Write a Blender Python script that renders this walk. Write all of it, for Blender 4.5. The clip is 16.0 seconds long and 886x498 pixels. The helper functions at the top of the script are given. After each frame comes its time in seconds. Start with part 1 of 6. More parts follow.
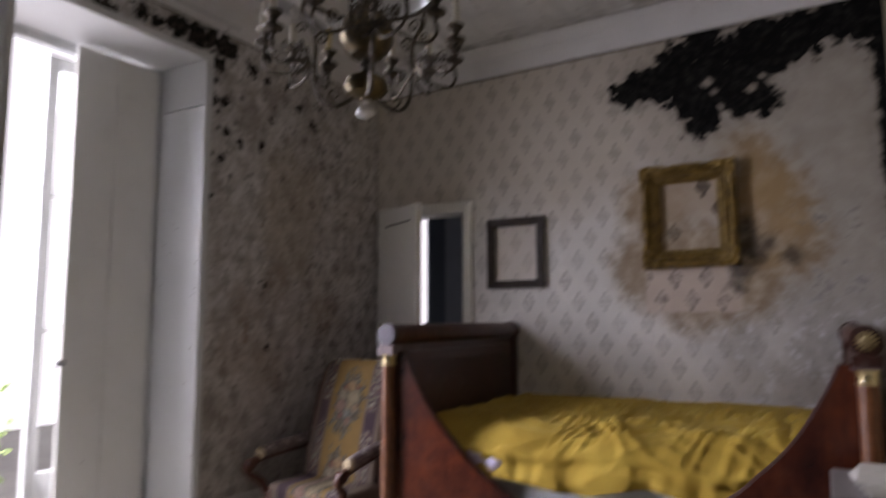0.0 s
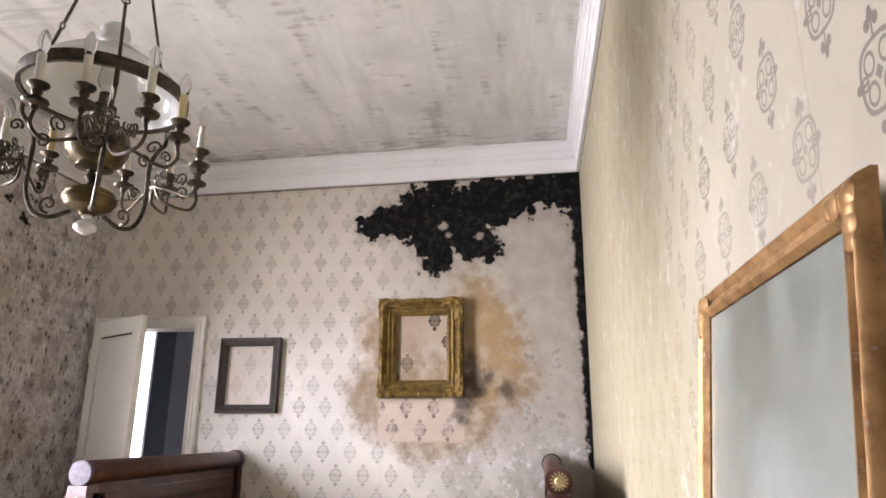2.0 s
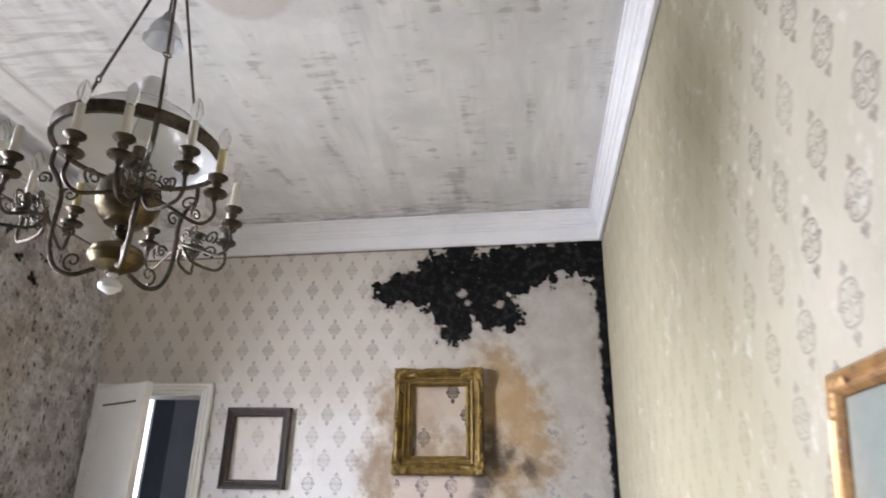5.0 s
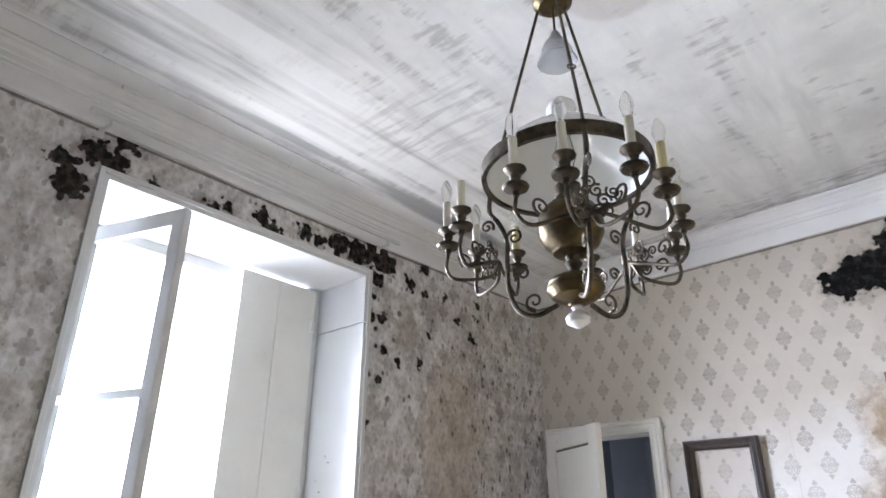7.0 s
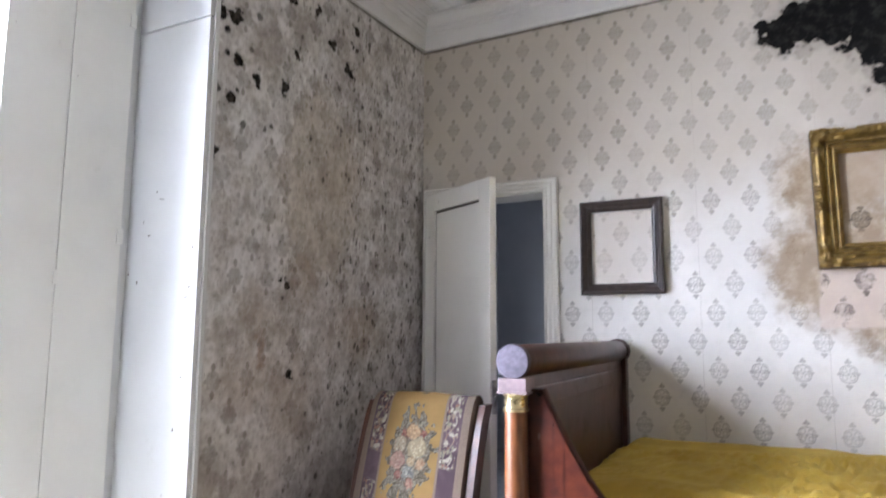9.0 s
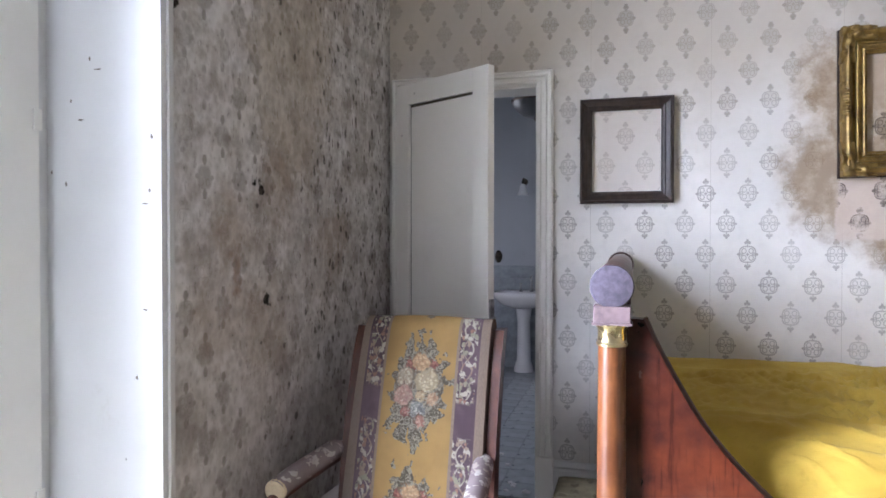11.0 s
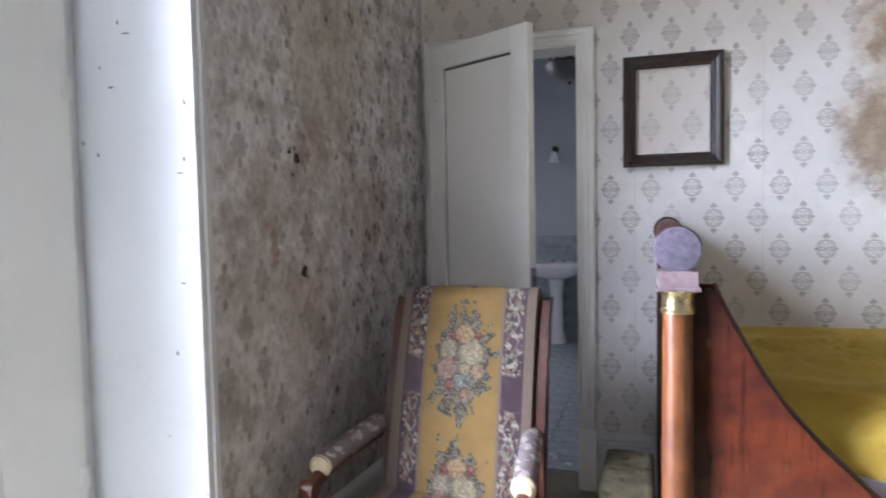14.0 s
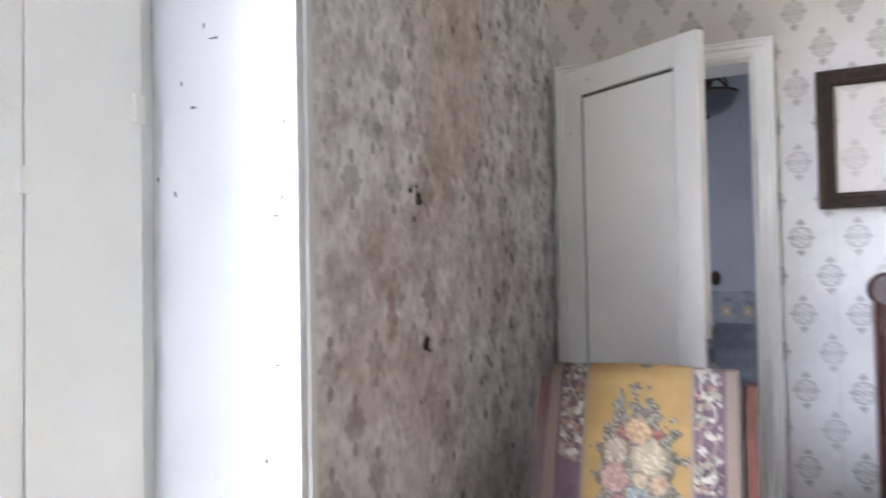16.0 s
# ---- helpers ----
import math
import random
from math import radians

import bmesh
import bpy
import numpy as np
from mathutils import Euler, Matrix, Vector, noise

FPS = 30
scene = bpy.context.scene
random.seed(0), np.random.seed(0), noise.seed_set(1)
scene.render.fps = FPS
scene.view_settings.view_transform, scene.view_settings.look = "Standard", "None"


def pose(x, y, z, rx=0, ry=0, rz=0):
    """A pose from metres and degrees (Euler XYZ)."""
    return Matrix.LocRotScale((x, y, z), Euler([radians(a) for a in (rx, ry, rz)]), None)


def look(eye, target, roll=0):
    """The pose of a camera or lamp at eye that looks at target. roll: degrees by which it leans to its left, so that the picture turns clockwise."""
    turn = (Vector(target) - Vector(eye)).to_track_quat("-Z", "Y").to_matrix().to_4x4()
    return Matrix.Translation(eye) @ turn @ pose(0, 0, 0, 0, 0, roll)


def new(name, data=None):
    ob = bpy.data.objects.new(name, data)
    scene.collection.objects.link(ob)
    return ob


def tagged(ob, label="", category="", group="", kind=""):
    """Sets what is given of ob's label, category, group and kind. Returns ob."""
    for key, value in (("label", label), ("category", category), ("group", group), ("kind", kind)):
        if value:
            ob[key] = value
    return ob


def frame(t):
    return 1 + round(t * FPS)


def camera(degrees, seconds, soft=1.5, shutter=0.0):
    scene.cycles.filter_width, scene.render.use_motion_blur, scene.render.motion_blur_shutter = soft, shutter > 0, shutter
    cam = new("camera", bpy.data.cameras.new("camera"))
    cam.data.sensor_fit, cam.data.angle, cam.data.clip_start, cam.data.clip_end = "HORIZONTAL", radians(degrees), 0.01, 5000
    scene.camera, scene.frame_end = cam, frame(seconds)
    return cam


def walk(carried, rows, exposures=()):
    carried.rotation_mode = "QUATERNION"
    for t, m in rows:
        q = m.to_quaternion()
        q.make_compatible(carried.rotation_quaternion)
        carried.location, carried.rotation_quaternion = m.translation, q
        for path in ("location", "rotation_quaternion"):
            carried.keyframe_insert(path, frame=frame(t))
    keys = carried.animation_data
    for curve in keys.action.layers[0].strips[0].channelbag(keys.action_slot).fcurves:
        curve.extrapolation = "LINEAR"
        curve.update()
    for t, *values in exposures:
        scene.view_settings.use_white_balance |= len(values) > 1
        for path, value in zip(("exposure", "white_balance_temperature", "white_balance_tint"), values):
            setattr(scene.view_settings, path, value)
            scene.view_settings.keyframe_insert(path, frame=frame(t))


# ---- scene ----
cam = camera(67.8, 16.0, soft=1.6, shutter=0.5)
PATH = [
    (0, (0.133, -0.461, 1.281), (-0.861, 1.262, 1.49), -0.1),
    (0.5, (0.141, -0.455, 1.361), (-0.487, 1.378, 1.855), -0.7),
    (1, (0.178, -0.471, 1.383), (-0.249, 1.378, 2.015), 0.1),
    (1.5, (0.187, -0.466, 1.378), (-0.134, 1.422, 1.956), 0.3),
    (2, (0.177, -0.464, 1.377), (-0.094, 1.444, 1.911), 0.4),
    (2.5, (0.181, -0.463, 1.381), (-0.069, 1.453, 1.896), 0.8),
    (3, (0.213, -0.468, 1.381), (0.019, 1.457, 1.889), 1.0),
    (3.2, (0.218, -0.471, 1.376), (0.063, 1.458, 1.881), 1.0),
    (5.3, (-0.037, -0.314, 1.409), (-0.354, 1.505, 2.178), 1.4),
    (5.5, (-0.079, -0.256, 1.426), (-0.561, 1.521, 2.207), 1.7),
    (6, (-0.192, -0.208, 1.453), (-1.109, 1.394, 2.223), 0.8),
    (6.5, (-0.26, -0.225, 1.434), (-1.461, 1.178, 2.2), 0.2),
    (7, (-0.314, -0.217, 1.428), (-1.526, 1.152, 2.24), 0.3),
    (7.5, (-0.436, -0.171, 1.428), (-1.459, 1.302, 2.312), 0.8),
    (8, (-0.59, -0.066, 1.381), (-1.449, 1.603, 2.071), 0.6),
    (8.3, (-0.675, 0.08, 1.337), (-1.518, 1.817, 1.859), 1.3),
    (8.5, (-0.763, 0.171, 1.315), (-1.599, 1.922, 1.8), 0.5),
    (9, (-0.974, 0.287, 1.289), (-1.871, 2.057, 1.539), 0.3),
    (9.5, (-1.194, 0.351, 1.27), (-2.062, 2.144, 1.447), 0.4),
    (9.7, (-1.297, 0.369, 1.289), (-2.102, 2.198, 1.382), 0.2),
    (11.8, (-1.664, 0.553, 1.317), (-2.141, 2.495, 1.283), -0.4),
    (12, (-1.664, 0.548, 1.315), (-2.113, 2.497, 1.3), -0.5),
    (12.5, (-1.672, 0.541, 1.317), (-2.031, 2.508, 1.31), -0.6),
    (13, (-1.686, 0.558, 1.297), (-2.016, 2.529, 1.236), -0.8),
    (13.5, (-1.733, 0.564, 1.289), (-2.153, 2.516, 1.178), -0.9),
    (14, (-1.728, 0.58, 1.295), (-2.344, 2.48, 1.186), -1.1),
    (14.5, (-1.677, 0.642, 1.309), (-2.431, 2.494, 1.331), -1.1),
    (15, (-1.757, 0.76, 1.281), (-2.459, 2.632, 1.228), -0.8),
    (15.5, (-1.953, 0.863, 1.3), (-2.634, 2.743, 1.261), -0.8),
    (16, (-2.08, 1.001, 1.307), (-2.93, 2.811, 1.361), -1.1),
]
EXPOSURES = [(0.0, -1.9, 6850, 28), (0.5, -1.35, 6900, 26), (1.0, -0.75, 7150, 28), (1.5, -0.22, 7250, 27), (2.4, 0.0, 6950, 25), (3.2, 0.12, 6650, 23), (5.5, -0.17, 6450, 20),
             (6.0, 0.0, 6250, 20), (7.0, 0.07, 6150, 19), (8.0, 0.02, 6150, 20), (9.0, 0.0, 6200, 20), (12.5, -0.38, 6050, 21), (13.5, -0.46, 6050, 20), (14.5, -0.12, 6100, 20), (15.5, 0.16, 6100, 20), (16.0, 0.36, 6100, 20)]
walk(cam, [(t, look(eye, target, roll)) for t, eye, target, roll in PATH], EXPOSURES)

# ---- world and light ----
world = bpy.data.worlds.new("sky")
scene.world = world
world.use_nodes = True
wt = world.node_tree
sky = wt.nodes.new("ShaderNodeTexSky")
sky.sky_type, sky.sun_disc = "NISHITA", False
sky.sun_elevation, sky.sun_rotation = radians(48), radians(230)
wt.nodes["Background"].inputs[1].default_value = 0.12
wt.links.new(sky.outputs[0], wt.nodes["Background"].inputs[0])

sun = new("sun", bpy.data.lights.new("sun", "SUN"))
sun.data.energy, sun.data.angle, sun.data.color = 1.2, radians(12), (1.0, 0.96, 0.9)
sun.matrix_world = look((-6, -3, 8), (0, 0, 0))


def window_light(name, eye, target, width, height, watts, colour, spread=180):
    lamp = new(name, bpy.data.lights.new(name, "AREA"))
    lamp.data.shape, lamp.data.size, lamp.data.size_y = "RECTANGLE", width, height
    lamp.data.energy, lamp.data.color = watts, colour
    lamp.data.spread = radians(spread)
    lamp.matrix_world = look(eye, target)
    return lamp


window_light("window_skylight", (-4.70, 0.85, 2.15), (-2.88, 1.45, 1.20), 2.8, 3.4, 1540, (0.80, 0.895, 1.0), 112)
window_light("ground_bounce", (-4.30, 1.05, 0.25), (-2.90, 1.45, 1.75), 2.2, 1.3, 75, (0.96, 0.98, 1.0), 150)
window_light("bathroom_skylight", (-3.98, 5.52, 1.55), (-3.3, 4.85, 1.45), 1.0, 1.9, 2.5, (0.92, 0.96, 1.0), 120)

# ---- plan ----
LEFT, RIGHT, BACK, FRONT, TOP = -2.88, 0.49, 3.65, -1.7, 3.195
WIN_A, WIN_B, WIN_TOP, WIN_IN = 0.61, 2.06, 2.79, -3.30
DOOR_A, DOOR_B, DOOR_TOP = -2.722, -2.066, 2.048
CORNER = -2.812          # where the left wall meets the back wall


def sag(x):
    """The ceiling and cornice rise slightly towards the right wall."""
    return 0.016 * (x + 1.6)


BATH_LEFT, BATH_BACK, BATH_RIGHT, BATH_TOP = -3.78, 7.2, -1.7, 3.0

# ---- small node language for materials ----


class V:
    """A scalar socket with arithmetic."""

    def __init__(self, sock, tree):
        self.s, self.t = sock, tree

    def __add__(self, o): return mth(self.t, "ADD", self, o)
    def __radd__(self, o): return mth(self.t, "ADD", o, self)
    def __sub__(self, o): return mth(self.t, "SUBTRACT", self, o)
    def __rsub__(self, o): return mth(self.t, "SUBTRACT", o, self)
    def __mul__(self, o): return mth(self.t, "MULTIPLY", self, o)
    def __rmul__(self, o): return mth(self.t, "MULTIPLY", o, self)
    def __truediv__(self, o): return mth(self.t, "DIVIDE", self, o)
    def __abs__(self): return mth(self.t, "ABSOLUTE", self)


def mth(tree, op, *values):
    node = tree.nodes.new("ShaderNodeMath")
    node.operation = op
    for n, v in enumerate(values):
        if isinstance(v, V):
            tree.links.new(v.s, node.inputs[n])
        else:
            node.inputs[n].default_value = v
    return V(node.outputs[0], tree)


def lo(a, b): return mth(a.t, "MINIMUM", a, b)
def hi(a, b): return mth(a.t, "MAXIMUM", a, b)
def flr(a): return mth(a.t, "FLOOR", a)
def hyp(a, b): return mth(a.t, "SQRT", a * a + b * b)


def step(x, a, b):
    """0 below a, 1 above b, smooth between (a may be the larger)."""
    node = x.t.nodes.new("ShaderNodeMapRange")
    node.interpolation_type = "SMOOTHSTEP"
    x.t.links.new(x.s, node.inputs[0])
    flip = a > b
    node.inputs[1].default_value, node.inputs[2].default_value = (b, a) if flip else (a, b)
    node.inputs[3].default_value, node.inputs[4].default_value = (1, 0) if flip else (0, 1)
    return V(node.outputs[0], x.t)


class Mat:
    """A Principled material under construction, in object coordinates (metres)."""

    def __init__(self, name, rough=0.6, metal=0.0, spec=0.5):
        self.m = bpy.data.materials.new(name)
        self.m.use_nodes = True
        self.t = self.m.node_tree
        self.b = self.t.nodes["Principled BSDF"]
        self.b.inputs["Roughness"].default_value = rough
        self.b.inputs["Metallic"].default_value = metal
        self.b.inputs["Specular IOR Level"].default_value = spec
        tc = self.t.nodes.new("ShaderNodeTexCoord")
        self.vec = tc.outputs["Object"]
        sep = self.t.nodes.new("ShaderNodeSeparateXYZ")
        self.t.links.new(self.vec, sep.inputs[0])
        self.x, self.y, self.z = (V(o, self.t) for o in sep.outputs)

    def vector(self, x, y, z=0.0):
        node = self.t.nodes.new("ShaderNodeCombineXYZ")
        for n, v in enumerate((x, y, z)):
            if isinstance(v, V):
                self.t.links.new(v.s, node.inputs[n])
            else:
                node.inputs[n].default_value = v
        return node.outputs[0]

    def noise(self, scale, detail=4.0, rough=0.55, vec=None, distort=0.0, stretch=None):
        vec = vec or self.vec
        if stretch:
            mp = self.t.nodes.new("ShaderNodeMapping")
            mp.inputs["Scale"].default_value = stretch
            self.t.links.new(vec, mp.inputs[0])
            vec = mp.outputs[0]
        node = self.t.nodes.new("ShaderNodeTexNoise")
        self.t.links.new(vec, node.inputs["Vector"])
        for k, v in (("Scale", scale), ("Detail", detail), ("Roughness", rough), ("Distortion", distort)):
            node.inputs[k].default_value = v
        return V(node.outputs["Fac"], self.t)

    def cells(self, scale, vec=None, feature="F1", jitter=1.0):
        """Distance to the nearest cell point, and a random number of that cell."""
        node = self.t.nodes.new("ShaderNodeTexVoronoi")
        node.feature = feature
        self.t.links.new(vec or self.vec, node.inputs["Vector"])
        node.inputs["Scale"].default_value, node.inputs["Randomness"].default_value = scale, jitter
        sep = self.t.nodes.new("ShaderNodeSeparateColor")
        self.t.links.new(node.outputs["Color"], sep.inputs[0])
        return V(node.outputs["Distance"], self.t), V(sep.outputs[0], self.t), V(sep.outputs[1], self.t)

    def blobs(self, u, v, circles, soft=0.03):
        """Signed distance to a union of circles (u, v, radius)."""
        p, out = self.vector(u, v), None
        for cu, cv, r in circles:
            node = self.t.nodes.new("ShaderNodeVectorMath")
            node.operation = "DISTANCE"
            self.t.links.new(p, node.inputs[0])
            node.inputs[1].default_value = (cu, cv, 0)
            d = V(node.outputs["Value"], self.t) - r
            out = d if out is None else mth(self.t, "SMOOTH_MIN", out, d, soft)
        return out

    def mix(self, fac, a, b):
        node = self.t.nodes.new("ShaderNodeMix")
        node.data_type = "RGBA"
        for n, v in ((0, fac), (6, a), (7, b)):
            if isinstance(v, V):
                self.t.links.new(v.s, node.inputs[n])
            elif isinstance(v, (int, float)):
                node.inputs[n].default_value = v
            elif isinstance(v, tuple):
                node.inputs[n].default_value = (*v, 1)
            else:
                self.t.links.new(v, node.inputs[n])
        return node.outputs[2]

    def done(self, colour, rough=None, bump=None, strength=0.3, dist=0.002):
        if isinstance(colour, tuple):
            self.b.inputs["Base Color"].default_value = (*colour, 1)
        else:
            self.t.links.new(colour, self.b.inputs["Base Color"])
        if rough is not None:
            self.t.links.new(rough.s, self.b.inputs["Roughness"])
        if bump is not None:
            node = self.t.nodes.new("ShaderNodeBump")
            node.inputs["Strength"].default_value, node.inputs["Distance"].default_value = strength, dist
            self.t.links.new(bump.s, node.inputs["Height"])
            self.t.links.new(node.outputs[0], self.b.inputs["Normal"])
        return self.m


def simple(name, colour, rough=0.6, metal=0.0, scale=30.0, vary=0.25, bump=0.15):
    m = Mat(name, rough, metal)
    n = m.noise(scale)
    big = m.noise(scale * 0.12, 3)
    dark = tuple(c * (1 - vary) for c in colour)
    c = m.mix(step(n * 0.5 + big * 0.5, 0.35, 0.65), dark, colour)
    return m.done(c, rough + (n - 0.5) * 0.2, n, bump, 0.001)


# ---- materials: papers and plaster ----
MOTIF_W, MOTIF_H = 0.1725, 0.1342


def motif(m, u, v, u0, v0):
    """The printed ornament: crisp line drawing and its blurred silhouette, both 0 to 1."""
    p = (v - v0) / MOTIF_H + 0.5
    r = flr(p)
    fy = (p - r - 0.5) * MOTIF_H
    odd = r - 2.0 * flr(r * 0.5)
    q = (u - u0) / MOTIF_W + 0.5 + 0.5 * odd
    fx = (q - flr(q) - 0.5) * MOTIF_W
    ax, ay = abs(fx) / 0.93, abs(fy) / 1.12
    ex, ey = ax / 0.035, ay / 0.031
    e = mth(m.t, "POWER", ex * ex * ex + ey * ey * ey, 0.3333)
    ring = step(abs(e - 1.0), 0.10, 0.05)
    inside = step(e, 1.0, 0.95)
    bar = step(ay, 0.0022, 0.0012) * step(ax, 0.046, 0.044) * step(ax, 0.018, 0.022)
    stem = step(ax, 0.0022, 0.0012) * step(ay, 0.062, 0.060) * step(ay, 0.026, 0.03)
    s1 = step(abs(hyp(ax - 0.0155, ay - 0.0135) - 0.0095), 0.0024, 0.0012) * inside
    s2 = step(abs(hyp(ax - 0.028, ay) - 0.006), 0.0022, 0.001) * inside
    s3 = step(ax + ay, 0.0085, 0.0065)
    tip = step(hyp((ax - 0.040) * 0.9, ay * 1.2), 0.0066, 0.005)
    tre = lo(hyp(ax - 0.0085, ay - 0.0455), lo(hyp(ax, ay - 0.0515), hyp(ax * 1.6, (ay - 0.059) * 0.8)))
    tre = step(tre, 0.0068, 0.005)
    line = hi(hi(hi(ring, bar), hi(s1, s2)), hi(hi(s3, tip), hi(tre, stem)))
    fleur = hyp(ax * 1.3, (ay - 0.048) * 0.75)
    body = hi(hi(step(e, 1.08, 0.80) * 0.66, step(fleur, 0.017, 0.009)), step(hyp((ax - 0.036) * 0.8, ay), 0.010, 0.005) * 0.8)
    cell = mth(m.t, "FRACT", mth(m.t, "SINE", r * 12.9898 + flr(q) * 78.233) * 43758.5453)
    return line, body, cell


def wallpaper(name, along, u0, v0, base, print_colour, fade, stain_shade):
    """along: the wall's axis; fade: how blurred the print has become (0 to 1); the last argument adds dirt, mould and
    painted shade.
    """
    m = Mat(name, 0.78, 0, 0.12)
    u, v = (m.x, m.z) if along == "x" else (m.y, m.z)
    w = m.noise(2.2, 3)
    line, body, cell = motif(m, u + (m.noise(40, 2) - 0.5) * 0.0016, v + (m.noise(38, 2) - 0.5) * 0.0016, u0, v0)
    blur = step(m.noise(3.1, 4) + (cell - 0.5) * 0.35 + fade - 0.5, 0.42, 0.7)
    ink = line * (0.85 - blur * 0.65) + body * (0.12 + blur * 0.34)
    ink = ink * (0.45 + 0.4 * m.noise(5, 3)) * (0.7 + 0.5 * cell)
    grain = m.noise(220, 3)
    paper = m.mix(step(w, 0.35, 0.7), tuple(c * 0.86 for c in base), base)
    paper = m.mix(step(m.noise(26, 5), 0.45, 0.75) * 0.25, paper, tuple(c * 0.72 for c in base))
    colour = m.mix(lo(ink, 0.9), paper, print_colour)
    seam = u / 0.52 - flr(u / 0.52)
    colour = m.mix(step(abs(seam - 0.5), 0.0022, 0.001) * 0.45, colour, (0.2, 0.17, 0.14))
    colour, relief = stain_shade(m, u, v, colour, line, body, cell)
    return m.done(colour, None, grain * 0.3 + m.noise(18, 5) * 1.2 + relief, 0.35, 0.0025)


BLACK_MOULD = [(-0.91, 2.695, 0.055), (-0.80, 2.73, 0.085), (-0.68, 2.74, 0.11), (-0.56, 2.80, 0.15), (-0.46, 2.62, 0.15), (-0.45, 2.47, 0.08),
               (-0.32, 2.74, 0.19), (-0.22, 2.60, 0.13), (-0.12, 2.54, 0.08), (-0.10, 2.84, 0.16), (0.10, 2.89, 0.12), (0.25, 2.92, 0.10), (0.40, 2.92, 0.12),
               (-0.42, 2.96, 0.10), (0.47, 2.74, 0.05)]
TAN_STAIN = [(-0.50, 1.52, 0.28), (-0.76, 1.58, 0.20), (-0.12, 1.95, 0.20), (-0.04, 1.70, 0.17), (-0.20, 2.22, 0.12), (-0.75, 1.95, 0.16), (-0.25, 1.45, 0.14)]


def back_dirt_shade(m, u, v, colour, line, body, cell):
    n1, n2, n3 = m.noise(9, 5, 0.65), m.noise(30, 4, 0.6), m.noise(2.6, 4)
    # washed and warm tone high on the wall and towards the damp end
    # the yellowing also paints in the weaker window light high up
    colour = m.mix(step(v + (n3 - 0.5) * 0.8, 1.45, 2.3) * 0.66, colour, (0.48, 0.415, 0.33))
    faded = body * step(v + (n3 - 0.5) * 0.5, 1.5, 2.1) * (0.5 + 0.6 * cell)
    colour = m.mix(faded * 0.38, colour, (0.19, 0.165, 0.14))
    wet = step(u + (n3 - 0.5) * 1.0 + (n1 - 0.5) * 0.3, -0.55, 0.05)
    plain = m.mix(step(n1, 0.35, 0.7), (0.31, 0.285, 0.25), (0.46, 0.44, 0.415))
    colour = m.mix(wet * 0.78, colour, plain)
    colour = m.mix(wet * step(n2 * 0.6 + n1 * 0.4, 0.53, 0.62) * step(v, 1.85, 1.5) * 0.8, colour, (0.76, 0.76, 0.78))
    # grey-brown dirt that also paints the light's falloff at upper right
    grime_falloff = step(u + (n3 - 0.5) * 0.7 + (n1 - 0.5) * 0.2, -1.15, -0.55) * step(v + (n1 - 0.5) * 0.4, 1.2, 1.5)
    colour = m.mix(grime_falloff * 0.5, colour, (0.36, 0.315, 0.265))
    # brown tide marks round the gilt frame
    tan = m.blobs(u, v, TAN_STAIN, 0.08) + (n1 - 0.5) * 0.30 + (n2 - 0.5) * 0.08
    colour = m.mix(step(tan, 0.12, -0.04) * 0.85, colour, m.mix(step(n1, 0.4, 0.65), (0.27, 0.19, 0.115), (0.45, 0.355, 0.255)))
    ochre = m.blobs(u, v, [(-0.13, 2.0, 0.15), (-0.03, 1.82, 0.11), (-0.16, 2.2, 0.05), (-0.08, 1.62, 0.06)], 0.08) + (n1 - 0.5) * 0.28
    colour = m.mix(step(ochre, 0.09, -0.10) * 0.7, colour, (0.38, 0.25, 0.12))
    # paper left lighter below the frame, with the print turned dark
    keep = step(abs(u + 0.535) + (n1 - 0.5) * 0.10, 0.28, 0.26) * step(abs(v - 1.445) + (n1 - 0.5) * 0.06, 0.14, 0.12)
    colour = m.mix(keep * 0.7, colour, (0.62, 0.52, 0.46))
    inner = m.blobs(u, v, [(-0.4575, 2.035, 0.07), (-0.371, 1.922, 0.06), (-0.63, 1.79, 0.05)], 0.01)
    dark = keep * 0.8 * step(n2, 0.35, 0.6) * hi(body * 0.75, line)
    colour = m.mix(lo(dark * step(n1, 0.3, 0.5), 0.85), colour, (0.07, 0.055, 0.05))
    # black mould: a colony with clumped, beaded edges
    d1, r1, _ = m.cells(34)
    d0, r0, _ = m.cells(15)
    field = m.blobs(u, v, BLACK_MOULD, 0.03) - 0.040 + (n1 - 0.5) * 0.10 + (n2 - 0.5) * 0.05 + (d0 - 0.40) * 0.085 + (d1 - 0.38) * 0.05
    strip = abs(u - 0.485) - (0.026 + step(v, 1.2, 2.9) * 0.035) + (n1 - 0.5) * 0.13 + step(v, 1.25, 0.95) * 0.2
    d2, r2, _ = m.cells(17)
    specks = d2 - step(r2, 0.80, 1.0) * 0.34 + step(abs(m.blobs(u, v, BLACK_MOULD, 0.05)), 0.02, 0.16) * 0.6 + (n2 - 0.5) * 0.25
    side = d2 - step(r2, 0.55, 1.0) * 0.42 + step(hyp(u + 0.25, (v - 1.63) * 0.9), 0.05, 0.16) * 0.7 + (n2 - 0.5) * 0.3
    grow = lo(lo(field, strip), lo(specks * 0.2, side * 0.2))
    # thin dark line paints the cornice's shadow into the wallpaper
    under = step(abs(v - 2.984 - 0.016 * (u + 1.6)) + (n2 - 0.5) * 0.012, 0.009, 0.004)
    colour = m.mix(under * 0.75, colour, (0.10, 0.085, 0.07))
    browned = step(abs(u + 0.537), 0.19, 0.18) * step(abs(v - 1.885), 0.235, 0.225)
    colour = m.mix(browned * step(v + (n1 - 0.5) * 0.3, 1.78, 1.95) * 0.75, colour, (0.41, 0.32, 0.24))
